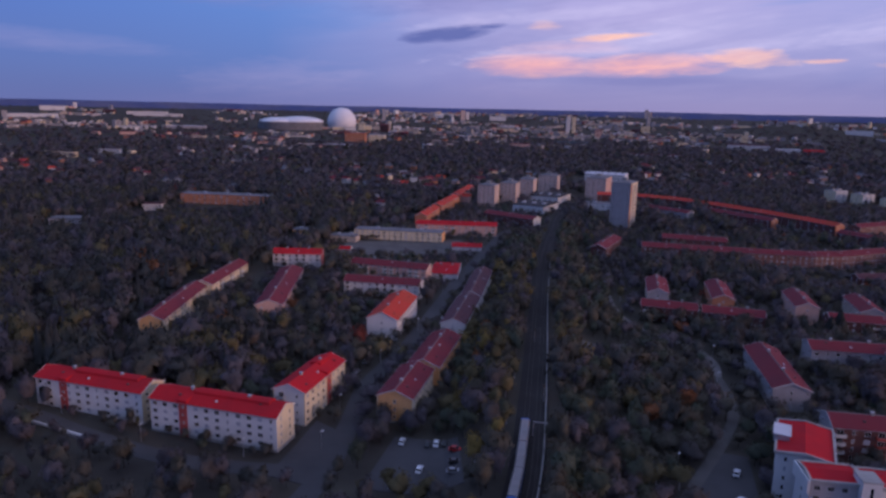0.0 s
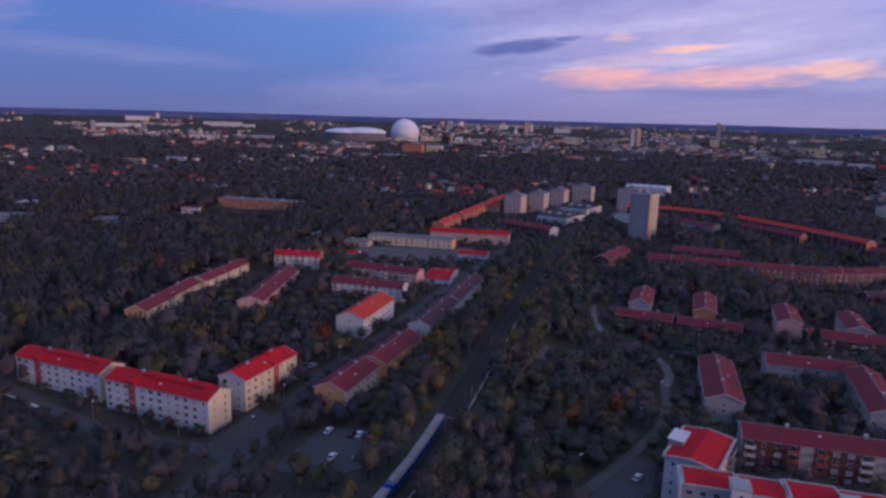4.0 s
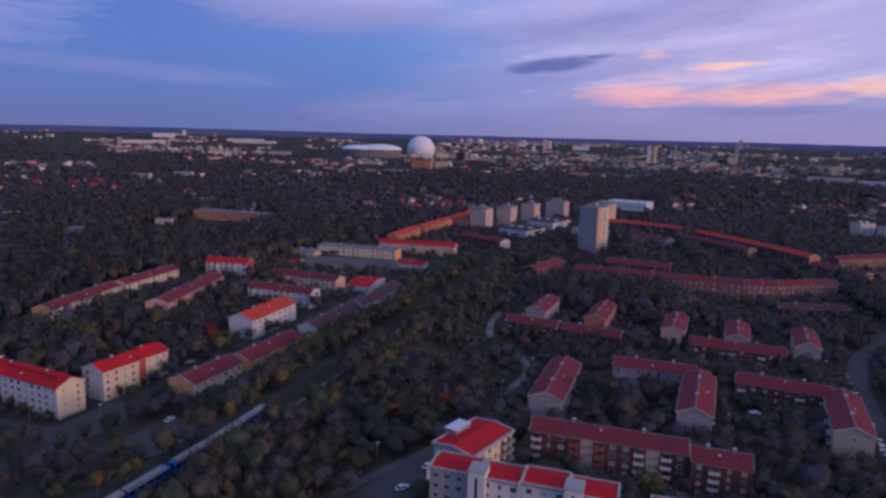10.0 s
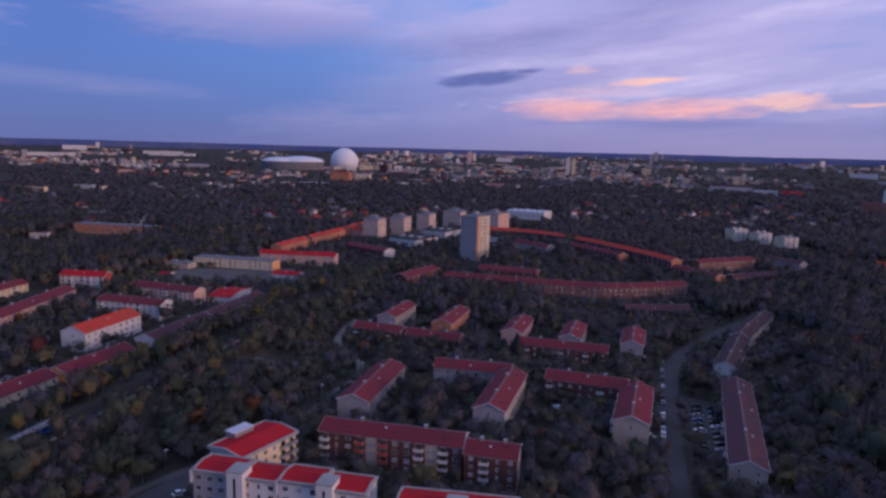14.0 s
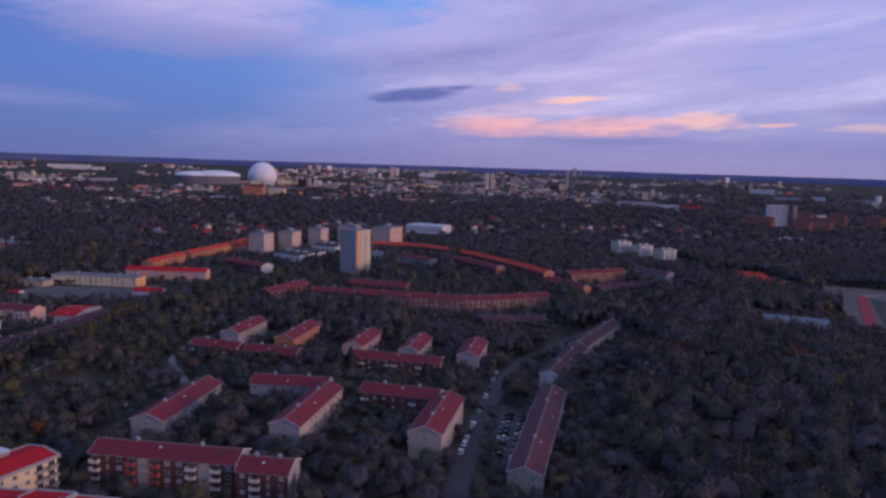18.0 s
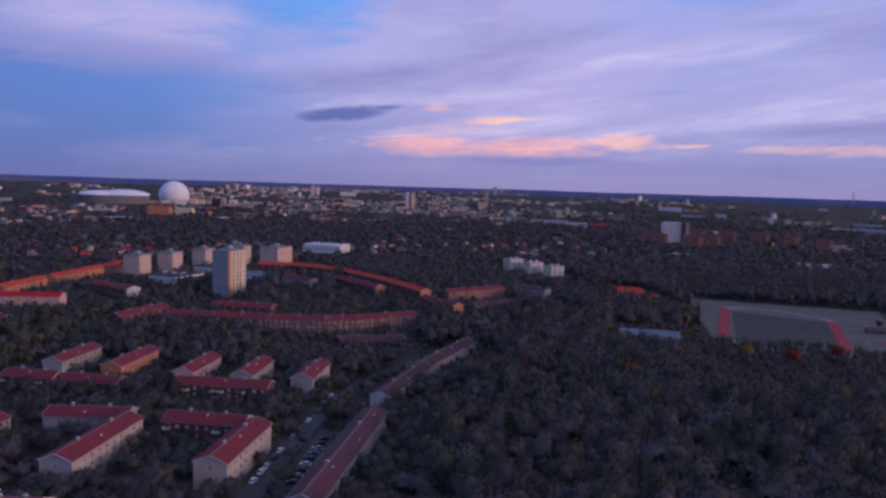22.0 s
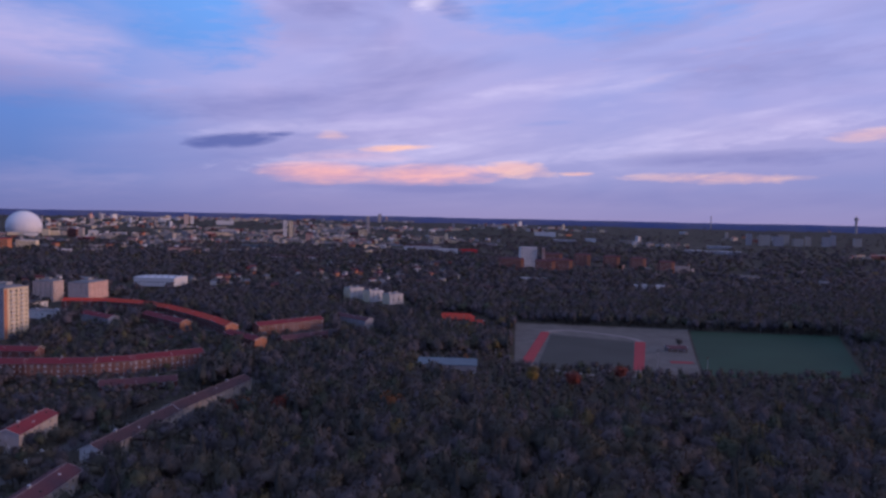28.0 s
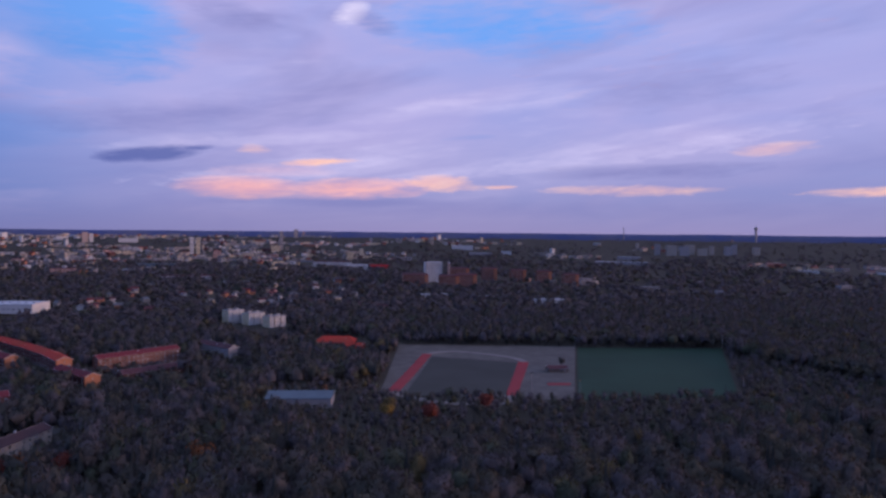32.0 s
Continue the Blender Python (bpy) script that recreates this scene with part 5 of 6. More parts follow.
far_block(917, 1220, -12, 34, 16, 47, 7, "white", "paleroof", "white slab tower standing above red-brick blocks", 12, cols=6)
# lit end of the slab, warm light put into its pink wall
far_block(947, 1210, 70, 20, 3, 46, 7, "pink", "paleroof", "end stair of the white slab, warm light painted pink", 0)
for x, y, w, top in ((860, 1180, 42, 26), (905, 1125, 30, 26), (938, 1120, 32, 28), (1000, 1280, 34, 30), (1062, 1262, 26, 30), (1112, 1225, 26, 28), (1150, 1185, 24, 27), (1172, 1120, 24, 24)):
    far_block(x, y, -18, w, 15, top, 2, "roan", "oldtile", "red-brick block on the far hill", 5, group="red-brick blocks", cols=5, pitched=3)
    # sunlit right side added as a wing, the sun painted in orange
    far_block(x + w / 2 + 3.5, y - 4, -18, 6, 13, top - 1, 2, "orange", "tile", "wing of a red-brick block, low sun painted orange", 0, group="red-brick blocks", pitched=2)
for x, y, w in ((818, 985, 47), (880, 931, 31), (950, 852, 46)):
    far_block(x, y, -18, w, 12, 7, -1, "white", "paleroof", "low white row beyond the woods", 1, group="low white rows", cols=6)
for x, y, w in ((628, 950, 40), (656, 905, 26), (676, 888, 22), (694, 852, 30)):
    far_block(x, y, -30, w, 12, 6, -3, "pink", "oldtile", "pink row with dull roof beyond the woods", 2, group="pink rows", cols=5, pitched=2.5)
far_block(919, 2011, -20, 116, 18, 12, 0, "white", "oldtile", "long pale block with dull red roof", 3, cols=14, pitched=3)
far_block(945, 1830, -20, 60, 18, 12, -4, "white", "paleroof", "white block on the slope", 3, cols=8)
far_block(1000, 1800, -20, 50, 18, 10, -2, "redpanel", "redroof", "red-roofed low building among far trees", 0, pitched=3)
far_block(-268, 2080, -5, 62, 30, 21, -6, "orange", "orangetile", "orange-red office block near the white dome", 4, cols=9)
far_block(-205, 2120, -5, 50, 24, 16, -6, "cream", "paleroof", "cream block below the dome", 3, cols=8)
for x, y, w, top in ((-520, 2940, 60, 11), (-455, 2935, 50, 13), (-400, 2930, 46, 12), (-355, 2960, 26, 26), (-330, 2990, 30, 20), (-290, 3010, 36, 17), (-245, 3030, 22, 30), (-205, 3060, 36, 20)):
    far_block(x, y, R.uniform(-15, 15), w, 18, top, -4, R.choice(("white", "cream", "pink", "beige")), R.choice(("paleroof", "flatroof")), "pale block at the foot of the white dome", 0, group="blocks round the dome")
far_block(991, 3252, 0, 15, 15, 103, 10, "grey", "concrete", "slim tower on the skyline", 20, cols=2, name="tower_block", category="tower")
far_block(577, 3101, 0, 16, 14, 76, 8, "white", "paleroof", "tall pale twin block on the skyline", 14, cols=3, name="tower_block", category="tower")
far_block(603, 3101, 0, 16, 14, 74, 8, "cream", "paleroof", "tall pale twin block on the skyline", 14, cols=3, name="tower_block", category="tower")
far_block(1239, 4121, 0, 20, 16, 116, 70, "grey", "flatroof", "distant grey tower block on the skyline", 0, name="tower_block", category="tower")
lookout = far_block(3560, 2722, 20, 9, 9, 146, 60, "grey", "flatroof", "tall concrete broadcast tower far off", 0, name="broadcast_tower", category="tower")
b = Build()
b.box(-8, -8, 74, 8, 8, 89, M["grey"], 2.0)
part("lookout_head", b, lookout)
b = Build()
b.box(-1.5, -1.5, 89, 1.5, 1.5, 98, M["metal"])
part("mast", b, lookout)
far_block(3260, 3500, 20, 4, 4, 146, 60, "grey", "flatroof", "thin mast on the horizon", 0, name="mast", category="mast")
for k in range(9):
    far_block(2480 + 45 * k + R.uniform(-15, 15), 2330 - 25 * k + R.uniform(-60, 60), -25, R.uniform(18, 42), 18, R.uniform(38, 62), 4, R.choice(("grey", "beige", "pink")), "flatroof", "distant tower block above the woods", 0, group="distant tower blocks", name="tower_block", category="tower block")

# long pale halls and roofs that stand out of the far woods
for x, y, ang, w, d, h, wall, roof in ((-1796, 2955, 18, 200, 40, 14, "white", "paleroof"), (-1493, 3423, 12, 190, 40, 14, "white", "flatroof"), (-991, 2599, 8, 150, 36, 11, "grey", "paleroof"), (-1969, 3419, 20, 110, 30, 22, "white", "paleroof"),
                                       (-266, 1720, 0, 76, 22, 8, "white", "paleroof"), (-1120, 2480, 12, 120, 36, 11, "white", "bluesheet"), (-1400, 3330, 10, 220, 40, 12, "white", "flatroof"), (424, 2217, -12, 110, 20, 9, "bluesheet", "bluesheet"),
                                       (1777, 2869, -25, 100, 36, 16, "white", "paleroof"), (1722, 2572, -28, 100, 30, 9, "grey", "paleroof"), (1834, 2544, -30, 46, 18, 16, "white", "paleroof"), (1922, 1879, -40, 180, 30, 9, "grey", "paleroof"),
                                       (2180, 2150, -40, 90, 26, 10, "grey", "paleroof"), (310, 3809, -3, 90, 24, 22, "white", "flatroof"), (113, 3800, 3, 24, 20, 52, "rosy", "flatroof"), (140, 3820, 3, 18, 18, 44, "white", "flatroof")):
    z = float(land(x, y))
    far_block(x, y, ang, w, d, z + h, z, wall, roof, "long pale hall far off between woods" if w > 30 else "pale tower block on the far skyline", 0, "far_hall" if w > 30 else "tower_block", "far halls", category="building")
for x, y, w in ((455, 1490, 26), (481, 1484, 18), (512, 1476, 30), (430, 1500, 14)):
    z = float(land(x, y))
    far_block(x, y, -14, w, 11, z + 9, z, "white", "oldtile", "white house with a dull roof beyond the woods", 2, "villa", "detached houses", 4, "house", 2.6)
for x, y, ang, w, d, h, wall, roof in ((-417, 553, 20, 38, 26, 7, "grey", "flatroof"), (-392, 570, 20, 20, 14, 6, "orange", "flatroof"), (-453, 642, 22, 34, 20, 7, "grey", "paleroof"), (-312, 566, 8, 44, 16, 6, "grey", "flatroof"), (-280, 641, 5, 18, 10, 6, "white", "oldtile")):
    z = float(land(x, y))
    far_block(x, y, ang, w, d, z + h, z, wall, roof, "low flat-roofed building among the western woods", 2, "low_building", "", 6)
    take([(x - w / 2, y - d / 2 - 4), (x + w / 2, y - d / 2 - 4), (x + w / 2, y + d / 2), (x - w / 2, y + d / 2)], 2)
    keep_low(x - w / 2, y - 60, x + w / 2, y)

# villas and blocks between the woods
RESERVED = [(x, y, r) for x, y, r in ((905, 1200, 60), (1000, 1280, 120), (-456, 3055, 95), (-640, 2845, 170), (240, 1000, 60), (-220, 690, 70), (500, 750, 60), (560, 640, 60), (-268, 2080, 60), (-245, 1990, 90), (-560, 2720, 120), (-420, 2920, 110))]


def spot_ok(x, y, margin=0):
    return all((x - a) ** 2 + (y - b_) ** 2 > (r + margin) ** 2 for a, b_, r in RESERVED)


def village(az, d):
    """How built-up it is in a direction and distance, 0 to 1."""
    x, y = 150 + d * math.sin(az), d * math.cos(az)
    return 0.5 + 0.5 * noise.noise(Vector((x / 420, y / 420, 3.3))) + 0.25 * noise.noise(Vector((x / 150, y / 150, 8.1)))


villa_count = 0
for _ in range(7000):
    if villa_count >= 180:
        break
    az, d = radians(R.uniform(-40, 52)), 650 * math.exp(R.random() * 1.05)
    if az > radians(30) and d < 1500:
        continue
    x, y = 150 + d * math.sin(az), d * math.cos(az)
    if village(az, d) < 0.52 or not spot_ok(x, y, 10) or not free(x, y) or (-40 < x < 420 and y < 900) or float(rail_distance(x, y)) < 30:
        continue
    w, dd, hh = R.uniform(8, 13), R.uniform(7, 9.5), R.uniform(4.5, 7)
    wall, roof = R.choice(("white", "cream", "pink", "beige", "white", "orange")), R.choice(("oldtile", "tile", "oldtile", "flatroof", "flatroof", "flatroof"))
    z = float(land(x, y))
    far_block(x, y, R.uniform(-60, 60), w, dd, z + hh, z, wall, roof, wall + " detached house with a pitched roof among trees", 2 if d < 800 else 0, "villa", "detached houses", 2, "house", R.uniform(2, 3.2))
    take([(x - 7, y - 7), (x + 7, y - 7), (x + 7, y + 7), (x - 7, y + 7)], 1)
    keep_low(x - 9, y - 55, x + 9, y + 5)
    villa_count += 1

for k in range(34):
    cx, cy, sx, sy = ((-720, 1010, 170, 150), (-30, 870, 60, 110))[k > 21]
    x, y = R.gauss(cx, sx * 0.6), R.gauss(cy, sy * 0.6)
    z = float(land(x, y))
    wall = R.choice(("white", "cream", "orange", "pink"))
    far_block(x, y, R.uniform(-40, 40), R.uniform(9, 14), 9, z + R.uniform(6, 8.5), z, wall, R.choice(("orangetile", "tile", "oldtile")), wall + " detached house on a villa street", 0, "villa", "detached houses", 2, "house", 3)

city = {k: Build() for k in ("pale", "red", "grey")}
for k in range(5200):
    az = radians(R.uniform(-46, 66))
    d = 1500 + 3100 * R.random() ** 0.62
    x, y = 150 + d * math.sin(az), d * math.cos(az)
    dens = village(az, d) + (-0.02 if az < radians(-11) else 0.13 if az < radians(18) else 0.03 if az < radians(34) and d > 2400 else -0.07) - (0.10 if d < 2200 else 0)
    if dens < 0.60 - max(0, 2800 - d) / 14000 + max(0, d - 3300) / 9000 or not spot_ok(x, y, 20):
        continue
    kind = R.choices(("pale", "red", "grey"), (4, 2, 6))[0]
    w, dd, hh = R.choice((10, 12, 14, 18, 24, 36, 60)) * R.uniform(0.8, 1.2), R.uniform(9, 16), R.choice((5, 6, 6, 8, 9, 9, 11, 13, 30 if d > 2600 and R.random() < 0.2 else 8))
    z, a = float(land(x, y)), radians(R.choice((-15, -15, 20, 70, -40)) + R.uniform(-8, 8))
    c, s = math.cos(a), math.sin(a)
    wall = M[{"pale": R.choice(("white", "cream", "beige")), "red": R.choice(("orange", "pink", "brick")), "grey": R.choice(("grey", "beige", "grey"))}[kind]]
    roof = M[{"pale": R.choice(("paleroof", "flatroof", "oldtile")), "red": R.choice(("tile", "oldtile")), "grey": "flatroof"}[kind]]
    q = [(x + (i * c - j * s), y + (i * s + j * c)) for i, j in ((-w / 2, -dd / 2), (w / 2, -dd / 2), (w / 2, dd / 2), (-w / 2, dd / 2))]
    p = [(a_, b_, z - 8) for a_, b_ in q] + [(a_, b_, z + hh) for a_, b_ in q]
    city[kind].poly(p, [(0, 1, 5, 4), (1, 2, 6, 5), (2, 3, 7, 6), (3, 0, 4, 7)], wall)
    e0, e1 = ((q[0][0] + q[3][0]) / 2, (q[0][1] + q[3][1]) / 2, z + hh + 3), ((q[1][0] + q[2][0]) / 2, (q[1][1] + q[2][1]) / 2, z + hh + 3)
    if kind == "red":
        city[kind].poly(p[4:] + [e0, e1], [(0, 1, 5, 4), (2, 3, 4, 5), (1, 2, 5), (3, 0, 4)], roof)
    else:
        city[kind].poly(p[4:], [(0, 1, 2, 3)], roof)
    if hh > 7 and d < 3400:
        for f_ in range(int(hh / 3)):
            zz0 = z + 1.2 + 3 * f_
            nw = max(2, int(w / 5))
            for i in range(nw):
                u0, u1 = -w / 2 + w * (i + 0.25) / nw, -w / 2 + w * (i + 0.75) / nw
                pts = [(x + u * c + (dd / 2 + 0.05) * s, y + u * s - (dd / 2 + 0.05) * c) for u in (u0, u1)]
                city[kind].poly([(*pts[0], zz0), (*pts[1], zz0), (*pts[1], zz0 + 1.5), (*pts[0], zz0 + 1.5)], [(0, 1, 2, 3)], M["glass"])
for k, bld in city.items():
    whole("distant_town", bld, {"pale": "distant pale buildings scattered between woods", "red": "distant brick and red-roofed buildings between woods", "grey": "distant grey buildings scattered between woods"}[k], "town", kind="stuff")

# ---- trees ----
rng = np.random.default_rng(11)


def ball(cuts):
    bm = bmesh.new()
    bmesh.ops.create_icosphere(bm, subdivisions=cuts, radius=1.0)
    bm.verts.ensure_lookup_table()
    v = np.array([tuple(q.co) for q in bm.verts])
    f = np.array([[q.index for q in t.verts] for t in bm.faces])
    bm.free()
    return v, f


def unit(v):
    return v / np.maximum(np.linalg.norm(v, axis=-1, keepdims=True), 1e-6)


def crown_template(shape, nq, size, seed, cuts=2):
    """Unit crown, height 0 to 1, radius about 1: a lumpy twig mass of several boughs and nq small leaf sprays round it."""
    g = np.random.default_rng(seed)
    hv, hf = ball(cuts)
    if shape == "conifer":
        h = g.random(nq) ** 1.25
        a = g.random(nq) * 2 * np.pi
        tier = 0.82 + 0.18 * np.cos(h * 55)
        r = (1 - h) * tier * np.sqrt(0.45 + 0.55 * g.random(nq)) + 0.03
        c = np.stack([r * np.cos(a), r * np.sin(a), h], -1)
        out = np.stack([np.cos(a), np.sin(a), np.full(nq, 0.6)], -1)
        sz = size * (1.25 - 0.8 * h)
        hh = (hv[:, 2] + 1) / 2
        flat = unit(hv[:, :2])
        hp = np.concatenate([flat * (0.72 * (1 - hh) * (0.85 + 0.3 * g.random(len(hv))))[:, None], hh[:, None] * 0.96], 1)
        hn = np.concatenate([flat, np.full((len(hv), 1), 0.7)], 1)
    else:
        k = 14
        bc = unit(g.normal(size=(k, 3))) * (0.36 + 0.30 * g.random((k, 1)))
        bc[0] = (0, 0, 0.30)
        bc[:, 2] = np.abs(bc[:, 2]) * np.where(g.random(k) < 0.75, 1, -0.7)
        br = 0.26 + 0.17 * g.random(k)
        pick = g.integers(0, k, nq)
        d = unit(g.normal(size=(nq, 3)))
        d[:, 2] = np.where(g.random(nq) < 0.6, np.abs(d[:, 2]), d[:, 2])
        c = bc[pick] + d * br[pick][:, None] * (0.70 + 0.52 * g.random((nq, 1)))
        out = 0.8 * d + 0.5 * unit(c)
        along = hv @ bc.T
        reach = along + np.sqrt(np.maximum(0.0, along ** 2 - (bc ** 2).sum(1)[None] + br[None] ** 2))
        reach = np.where(along ** 2 - (bc ** 2).sum(1)[None] + br[None] ** 2 > 0, reach, 0.25)
        best = reach.argmax(1)
        hp = hv * (0.78 * reach.max(1))[:, None]
        hn = 0.8 * unit(hp - bc[best]) + 0.5 * hv
        wide = 0.86 if shape == "tall" else 1.0
        for q in (c, hp):
            q[:, 2] = 0.42 + q[:, 2] * 0.58
            q[:, :2] *= wide
        sz = size * (0.6 + 0.7 * g.random(nq))
    lean = unit(out) + 0.7 * g.normal(size=(nq, 3))
    t1 = unit(np.cross(lean, g.normal(size=(nq, 3))))
    t2 = unit(np.cross(lean, t1))
    asp = 0.45 + 0.5 * g.random(nq)
    s1, s2 = t1 * sz[:, None], t2 * (sz * asp)[:, None]
    tri = np.stack([c - s1 - s2 * 0.6, c + s1 * 0.9 - s2 * 0.5, c + s2], 1)
    nrm = unit(unit(out) + 0.22 * g.normal(size=(nq, 3)) + np.array((0, 0, 0.6)))
    nrm = np.repeat(nrm[:, None, :], 3, axis=1)
    hn = unit(unit(hn) + np.array((0, 0, 0.6)))
    tri = np.concatenate([tri, hp[hf]])
    nrm = np.concatenate([nrm, hn[hf]])
    turn = (np.cross(tri[:, 1] - tri[:, 0], tri[:, 2] - tri[:, 0]) * nrm.mean(1)).sum(1) < 0
    tri[turn], nrm[turn] = tri[turn][:, ::-1], nrm[turn][:, ::-1]
    return tri, nrm


def leaf_mesh(name, verts, mats, slots, normals):
    """verts and normals (n, 3, 3), one material number a face."""
    n = len(verts)
    me = bpy.data.meshes.new(name)
    me.vertices.add(3 * n)
    me.vertices.foreach_set("co", verts.astype(np.float32).ravel())
    me.loops.add(3 * n)
    me.loops.foreach_set("vertex_index", np.arange(3 * n, dtype=np.int32))
    me.polygons.add(n)
    me.polygons.foreach_set("loop_start", np.arange(0, 3 * n, 3, dtype=np.int32))
    me.polygons.foreach_set("material_index", mats.astype(np.int32))
    for s in slots:
        me.materials.append(s)
    me.update(calc_edges=True)
    soft = me.attributes.new("custom_normal", "FLOAT_VECTOR", "POINT")
    soft.data.foreach_set("vector", normals.astype(np.float32).ravel())
    return me


LEAF_KINDS = list(LEAF)
CONIFER = {"spruce", "pine"}


def forest(name, pts, nq, size, label, trunks=True, cuts=2):
    """pts: rows of x, y, ground, height, radius, leaf kind."""
    slots = [LEAF[k] for k in LEAF_KINDS] + [M["bark"], M["birch"]]
    temps = {s: [crown_template(s, nq, size * (0.9 if s == "conifer" else 1), 100 + i, cuts) for i in range(7)] for s in ("round", "tall", "conifer")}
    allv, allm, alln = [], [], []
    for x, y, z, h, r, k in pts:
        shape = "conifer" if LEAF_KINDS[k] == "spruce" else ("tall" if h > 2.6 * r else "round")
        t, tn = temps[shape][rng.integers(0, 7)]
        a = rng.random() * 6.283
        ca, sa = math.cos(a), math.sin(a)
        low = 0.08 if shape == "conifer" else 0.14
        u = t * np.array((r, r, h * (1 - low)))
        q = np.empty_like(u)
        q[..., 0] = u[..., 0] * ca - u[..., 1] * sa + x
        q[..., 1] = u[..., 0] * sa + u[..., 1] * ca + y
        q[..., 2] = u[..., 2] + z + h * low
        allv.append(q)
        allm.append(np.full(len(q), k))
        alln.append(np.stack([tn[..., 0] * ca - tn[..., 1] * sa, tn[..., 0] * sa + tn[..., 1] * ca, tn[..., 2]], -1))
        if trunks:
            w = 0.018 * h
            top = z + h * 0.75
            tv = np.array([[(x - w, y, z - 0.5), (x + w, y - w, z - 0.5), (x, y, top)], [(x, y + w, z - 0.5), (x - w, y, z - 0.5), (x, y, top)], [(x + w, y - w, z - 0.5), (x, y + w, z - 0.5), (x, y, top)]])
            allv.append(tv)
            alln.append(np.repeat(np.array([(-0.3, -1, 0), (-0.8, 0.6, 0), (1, 0.4, 0)], float)[:, None, :], 3, axis=1))
            allm.append(np.full(3, len(LEAF_KINDS) + (1 if LEAF_KINDS[k] in ("yellow", "gold") else 0)))
    ob = new(name, leaf_mesh(name, np.concatenate(allv), np.concatenate(allm), slots, np.concatenate(alln)))
    return tagged(ob, label, "forest", kind="stuff")


def mix(**weights):
    ks = list(weights)
    w = np.array([weights[k] for k in ks], float)
    return [LEAF_KINDS.index(k) for k in ks], w / w.sum()


MIX = {
    "wood": mix(spruce=1.5, pine=3, brown=4, bare=7, olive=2, gold=0.2, orange=0.02, green=0.6),
    "left": mix(spruce=2, pine=4, brown=4, bare=4, olive=2.5, gold=0.8, orange=0.10, rust=0.05),
    "line": mix(olive=6, gold=1.1, green=4, brown=1.5, bare=2.2, yellow=0.06, orange=0.12, pine=2),
    "estate": mix(bare=5, brown=3, olive=3, pine=2, gold=0.5, orange=0.05, rust=0.04, green=1),
    # mostly the pale bare kind, lightened so to stand in for haze
    "far": mix(bare=10, brown=3.5, pine=1.6, olive=1.5, spruce=0.6, green=0.4, gold=0.1),
    "right": mix(spruce=1.2, pine=3.5, bare=5, brown=4, olive=3, green=1.0, gold=0.3, orange=0.02),
}


def zone(x, y):
    """Which wood stands here, and how thickly, 0 to 1."""
    d = float(rail_distance(x, y))
    n = noise.noise(Vector((x / 45, y / 45, 0.7)))
    if y < 560 and d < 34 + 6 * n:
        return "line", 1.0
    if x < -70 - 8 * n and y > 222 + 6 * n:
        return "left", 0.95 if not (-165 < x and 300 < y < 420) else 0.7
    if y < 190 and x < 10:
        return "left", 0.55 if y > 168 or x > -60 else 0.8
    if x < 30 and y < 560:
        return "estate", 0.92
    if x > 292 + (y - 300) * 0.22 + 8 * n and y < 560:
        return "right", 1.0
    if y < 330 and x < 112:
        return "line", 1.0
    if x < 300 + max(0, y - 300) * 0.2 and y < 560:
        return "estate", 0.95
    return "wood", 0.8


near, mid = [], []
seen = set()
for _ in range(150000):
    if len(mid) > 18800:
        break
    y = 96 + 640 * rng.random() ** 0.72
    lo, hi = -60 - 0.62 * y, 400 + 1.75 * y
    x = lo + (hi - lo) * rng.random()
    zn, dens = zone(x, y)
    step = 5.3 if zn in ("right", "left", "wood") else 4.4
    if is_low(x, y):
        step = 3.9
    cellkey = (step, int(x / step), int(y / step))
    if rng.random() > dens or cellkey in seen or not free(x, y) or not spot_ok(x, y, -25):
        continue
    ks, w = MIX[zn]
    n = noise.noise(Vector((x / 30, y / 30, 5.0)))
    k = ks[int(rng.choice(len(ks), p=w))]
    if LEAF_KINDS[k] in ("orange", "rust", "yellow") and n < -0.05:
        k = LEAF_KINDS.index("bare")
    if zn == "line" and x < np.interp(y, [q[1] for q in RAIL], [q[0] for q in RAIL]) and y < 420 and rng.random() < 0.30:
        k = LEAF_KINDS.index("gold" if rng.random() < 0.75 else "yellow")
    if zn == "left" and n > 0.28 and rng.random() < 0.3:
        k = LEAF_KINDS.index("gold")
    h = {"line": 10.5, "estate": 10, "left": 14, "right": 14, "wood": 13}[zn] * (0.7 + 0.6 * rng.random())
    if 128 < x < 268 and 380 < y < 446:
        h *= 1.35
    if y < 190 and x < 10:
        h *= 0.62
        if LEAF_KINDS[k] == "spruce":
            k = LEAF_KINDS.index("pine")
    if 470 < x < 880 and 270 < y < 470:
        h *= 0.5
    if -130 < x < -40 and 175 < y < 215:
        h = 3.5 + 3 * rng.random()
    if LEAF_KINDS[k] == "spruce":
        h, r = h * 1.25, h * 0.2
    else:
        r = h * (0.34 + 0.18 * rng.random())
    if is_low(x, y):
        s = ((5.5 + 4.5 * rng.random()) if y < 330 else (3.2 + 3.8 * rng.random())) / h
        if s < 1:
            h, r = h * s, r * min(1, s * 1.5)
    seen.add(cellkey)
    mid.append((x, y, float(land(x, y)), h, r, k))

